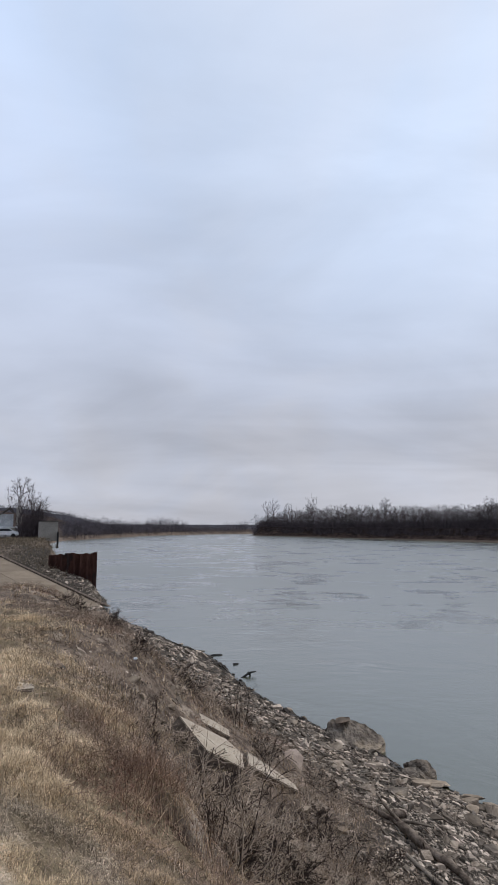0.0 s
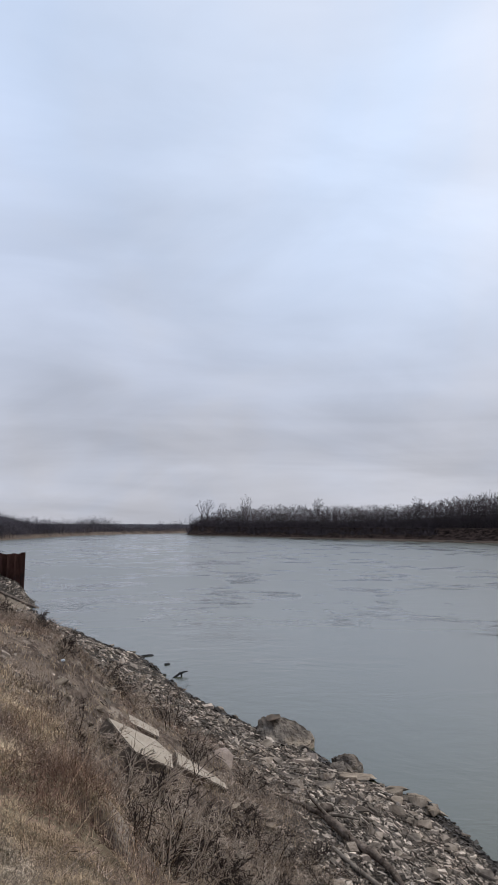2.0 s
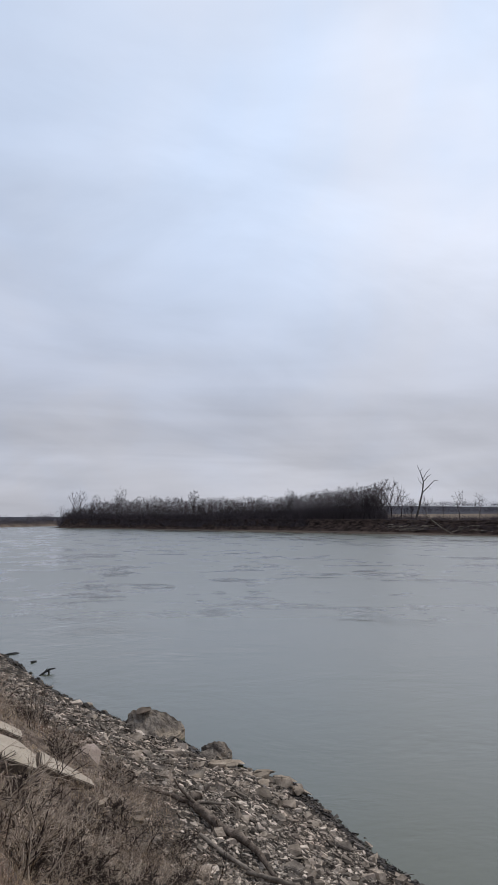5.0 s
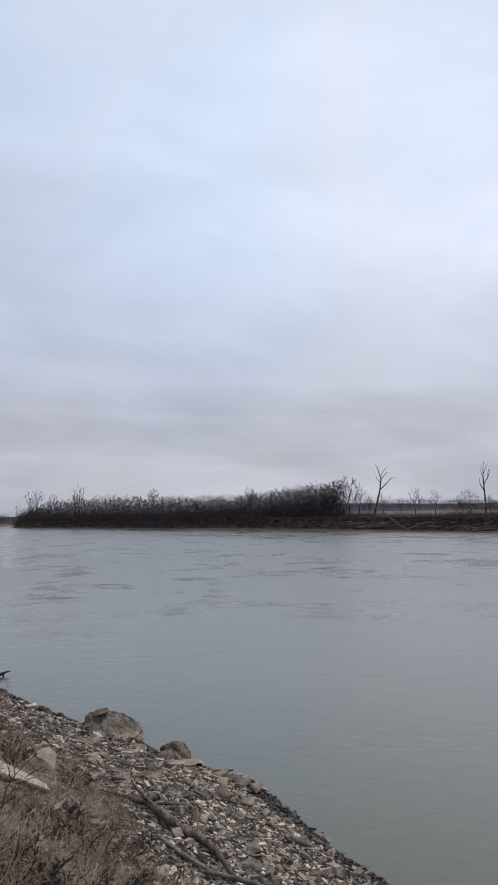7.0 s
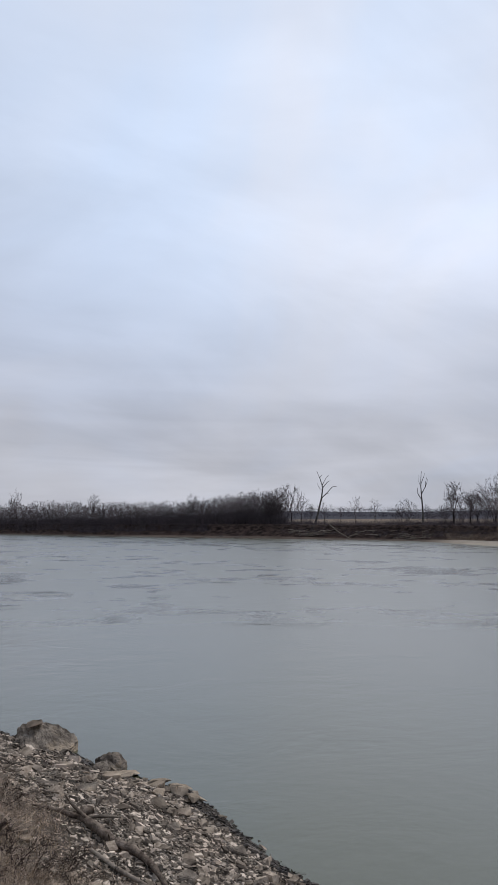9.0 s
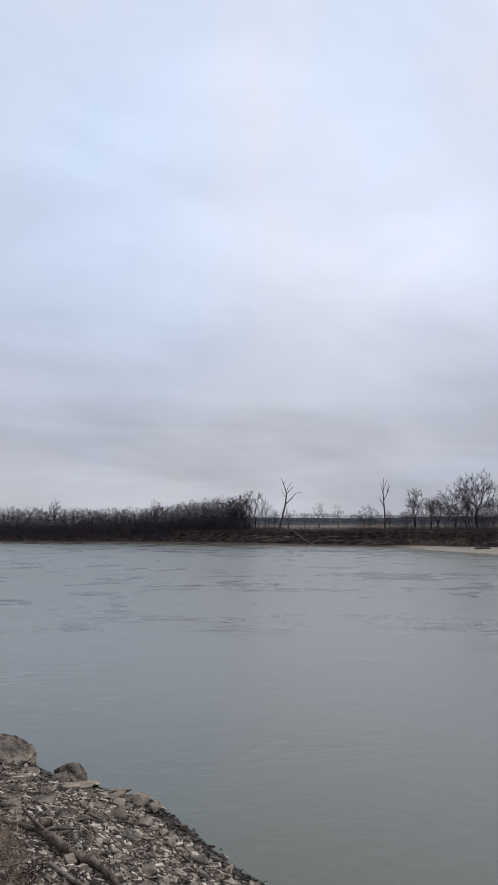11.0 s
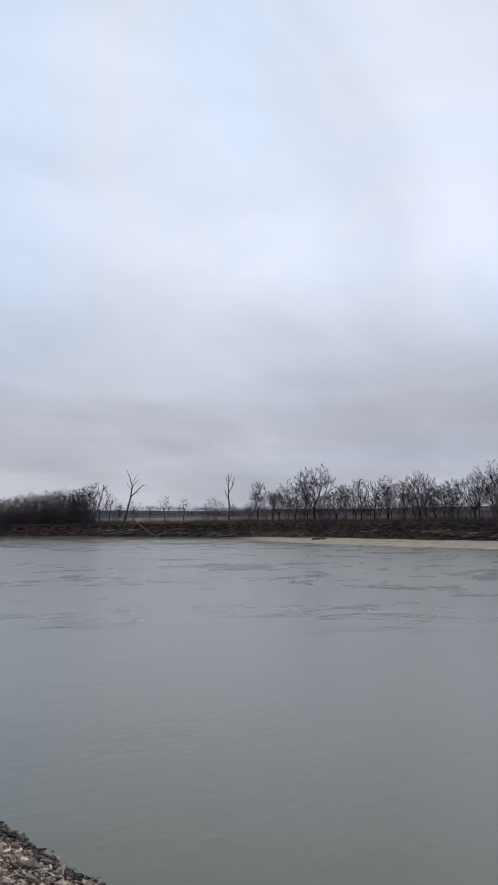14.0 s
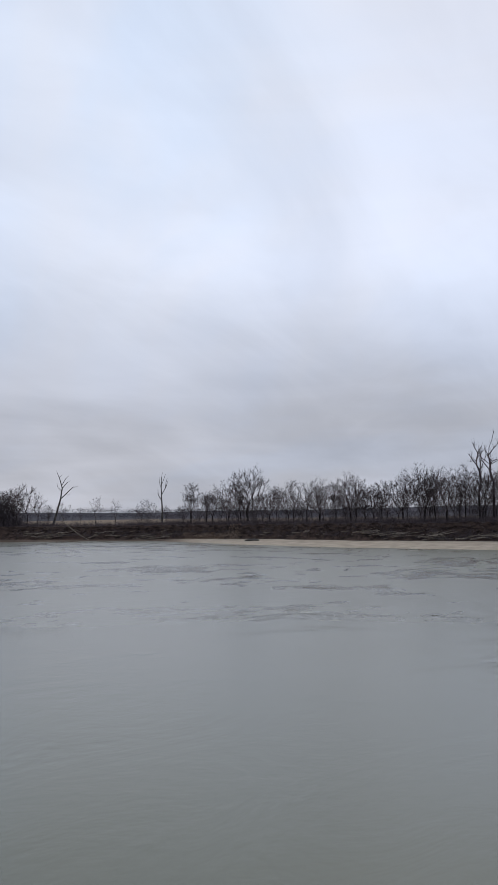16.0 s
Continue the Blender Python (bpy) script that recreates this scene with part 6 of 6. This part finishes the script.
def build_brush():
    r = np.random.default_rng(22)

    def spots(n, near, far):
        az = r.uniform(-24, 40, n)
        d = np.exp(r.uniform(math.log(near), math.log(far), n))
        x, y = d * np.sin(np.radians(az)), d * np.cos(np.radians(az))
        z, s, sf, sb, stones, grass, sand, clay_and_shade = land(x, y)
        run = (x - RAMP_FOOT[0]) * RAMP_RUN[0] + (y - RAMP_FOOT[1]) * RAMP_RUN[1]
        side = (x - RAMP_FOOT[0]) * RAMP_SIDE[0] + (y - RAMP_FOOT[1]) * RAMP_SIDE[1]
        on_ramp = (run > -2) & (side > -0.5) & (side < 5.7)
        lumps = rough(x, y, 1.3, 41) * 0.6 + rough(x, y, 0.4, 42) * 0.5
        band = step(s + 0.5 * rough(x, y, 1.7, 44), 2.6, 4.4) * (1 - step(s - np.clip(y - 7.5, 0, 12) * 0.3, 8.0, 9.6) * 0.8 * (y < 24))
        band = np.maximum(band, 0.8 * (np.hypot(x + 0.45, y - 5.5) < 0.75)) * (clay_and_shade < 0.6)
        ok = ~on_ramp & (s > 2.2) & (r.uniform(0, 1, n) < band * np.clip(0.5 + 0.8 * lumps, 0.08, 1))
        return x[ok], y[ok], z[ok], d[ok], lumps[ok]

    # standing tufts of thin stems with side twigs
    x, y, z, d, lumps = spots(52000, 3.5, 60)
    per = 4
    x, y, z, d, lumps = (np.repeat(q, per) for q in (x, y, z, d, lumps))
    n = len(x)
    long = (0.05 + 0.12 * np.clip(lumps + 0.1, 0, None)) * (1 + 0.015 * d) * r.uniform(0.4, 1.6, n)
    a, t = r.uniform(0, 2 * math.pi, n), np.abs(r.normal(0, 1.1, n))
    foot = np.stack([x + r.normal(0, 1, n) * (0.05 + 0.003 * d), y + r.normal(0, 1, n) * (0.05 + 0.003 * d), z - 0.02], 1)
    tip = foot + np.stack([np.cos(a) * t, np.sin(a) * t, np.ones(n)], 1) * long[:, None]
    thick = 0.0011 + 0.00020 * d
    q = foot + (tip - foot) * r.uniform(0.3, 0.8, n)[:, None]
    w = q + np.stack([r.normal(0, 0.6, n), r.normal(0, 0.6, n), r.uniform(-0.1, 0.6, n)], 1) * long[:, None] * 0.7
    segs = np.concatenate([np.column_stack([foot, tip, thick, thick * 0.6]), np.column_stack([q, w, thick * 0.7, thick * 0.4])])
    standing = spikes(segs)
    # matted litter: fallen stalks and leaves lying on one another
    x, y, z, d, lumps = spots(130000, 4.2, 50)
    n = len(x)
    long = r.uniform(0.03, 0.10, n) * (1 + 0.02 * d)
    a, rise = r.uniform(0, 2 * math.pi, n), r.uniform(-0.1, 0.55, n)
    half = np.stack([np.cos(a), np.sin(a), rise], 1) * long[:, None] / 2
    across = np.stack([-np.sin(a), np.cos(a), r.normal(0, 0.5, n)], 1) * ((0.0006 + 0.0003 * d) * r.uniform(0.6, 1.5, n))[:, None]
    mid = np.stack([x, y, z + r.uniform(0.0, 0.05, n)], 1) + np.array((0, 0, 0.01))
    verts = np.stack([mid - half - across, mid - half + across, mid + half + across * 0.5, mid + half - across * 0.5], 1).reshape(-1, 3)
    litter = (verts, np.arange(4 * n).reshape(-1, 4))
    # taller golden weeds in loose clumps
    x, y, z, d, lumps = spots(15000, 4.6, 45)
    ok = rough(x, y, 0.8, 45) + 0.6 * rough(x, y, 0.25, 46) > -0.05
    x, y, z, d = (np.repeat(q[ok], 6) for q in (x, y, z, d))
    n = len(x)
    long = r.uniform(0.06, 0.26, n)
    a, t = r.uniform(0, 2 * math.pi, n), np.abs(r.normal(0, 0.7, n))
    foot = np.stack([x + r.normal(0, 0.05, n), y + r.normal(0, 0.05, n), z - 0.02], 1)
    tip = foot + np.stack([np.cos(a) * t, np.sin(a) * t, np.ones(n)], 1) * long[:, None]
    thick = 0.0011 + 0.00016 * d
    weeds = mesh_of("dry_weeds", *spikes(np.column_stack([foot, tip, thick, thick])), M_GOLD)
    tagged(new("dry_weeds", weeds), "golden dry weed stalks standing in the dead brush", "weeds", kind="stuff")
    v, f = joined([standing, litter])
    tagged(new("dead_brush", mesh_of("dead_brush", v, f, M_SPRIG)), "matted tangle of reddish-brown dead weeds on the slope", "brush", kind="stuff")


build_brush()

# ---------------------------------------------------------------- the stones of the shore
def build_stones():
    r = np.random.default_rng(33)
    shapes = [plate_shape(r, k) for k in (0.06, 0.09, 0.12, 0.07, 0.15, 0.06, 0.10, 0.08, 0.18, 0.10, 0.13, 0.11, 0.07, 0.2)] + [stone_shape(r, 0.5, 9), stone_shape(r, 0.6, 10)]
    # every stone: along the shore from the ramp to below the bank
    n = 360000
    d = np.exp(r.uniform(math.log(7.5), math.log(62), n))
    az = np.radians(r.uniform(-17, 46, n))
    x, y = d * np.sin(az), d * np.cos(az)
    s = shore_distance(x, y, NEAR_SHORE, True)
    chance = np.where(s < 0, np.clip(1 + s / 0.1, 0, 1), 1 - step(s + rough(x, y, 1.6, 51) * 0.9, 2.9, 4.8) * 0.9)
    side = (x - RAMP_FOOT[0]) * RAMP_SIDE[0] + (y - RAMP_FOOT[1]) * RAMP_SIDE[1]
    keep = (r.uniform(0, 1, n) < chance) & (s > -0.1) & (s < 8.5) & ((y < 48) | (side < -0.4)) & (y < 60.5)
    keep &= (d < 26) | (r.uniform(0, 1, n) < 0.62)
    x, y, s, d = x[keep], y[keep], s[keep], d[keep]
    z = land(x, y)[0]
    size = np.where(r.uniform(0, 1, len(x)) < 0.78, np.exp(r.normal(math.log(0.040), 0.45, len(x))), np.exp(r.normal(math.log(0.085), 0.55, len(x)))) * (0.72 + 0.026 * d) * np.where(s > 4.2, 0.6, 1.0) * np.where(d > 28, 1.3, 1.0)
    size = np.clip(size, 0.022, 0.26 + 0.006 * d)
    z = z + size * 0.05
    near = np.nonzero((y < 15.5) & (s < 4.2) & (s > -0.2) & (size > 0.11))[0]
    near = near[np.argsort(-size[near])][:300]
    rest = np.ones(len(x), bool)
    rest[near] = False
    edge = s < 0.32 + 0.2 * rough(x, y, 0.8, 52)
    v, f = scattered(shapes, r, np.stack([x, y, z], 1)[rest & edge], size[rest & edge], 0.3)
    tagged(part("wet_stones", mesh_of("wet_stones", v, f, M_WET), parent=ground, label="dark wet shale stones along the waterline"), kind="stuff")
    rest &= ~edge
    v, f = scattered(shapes, r, np.stack([x, y, z], 1)[rest], size[rest], 0.26)
    ob = part("stones", mesh_of("stones", v, f, M_STONE), parent=ground, label="flat broken grey-brown shale stones covering the shore")
    tagged(ob, kind="stuff")
    meshes = [mesh_of("stone", v, f, M_STONE_OWN) for v, f in shapes]
    turns = turned(r, len(near), 0.2)
    for k, i in enumerate(near):
        ob = new("stone", meshes[k % len(meshes)])
        ob.parent = ground
        ob.matrix_basis = Matrix.Translation((x[i], y[i], z[i])) @ Matrix(turns[k].tolist()).to_4x4() @ Matrix.Diagonal((size[i], size[i], size[i], 1))


build_stones()


def build_riprap():
    """Broken rock tipped along the upper side of the ramp's kerb, down to the sheet piling."""
    r = np.random.default_rng(35)
    shapes = [stone_shape(r, k, 10) for k in (0.5, 0.6, 0.7, 0.45)]
    run, side = r.uniform(0.5, 26, 900), -0.5 - np.abs(r.normal(0, 1.5, 900))
    p = RAMP_FOOT + RAMP_RUN * run[:, None] + RAMP_SIDE * side[:, None]
    z = land(p[:, 0], p[:, 1])[0]
    v, f = scattered(shapes, r, np.column_stack([p, z + 0.01]), r.uniform(0.08, 0.26, 900), 0.35)
    ob = part("riprap", mesh_of("riprap", v, f, M_RIPRAP), parent=ground, label="broken grey rock tipped along the ramp")
    tagged(ob, kind="stuff")


build_riprap()
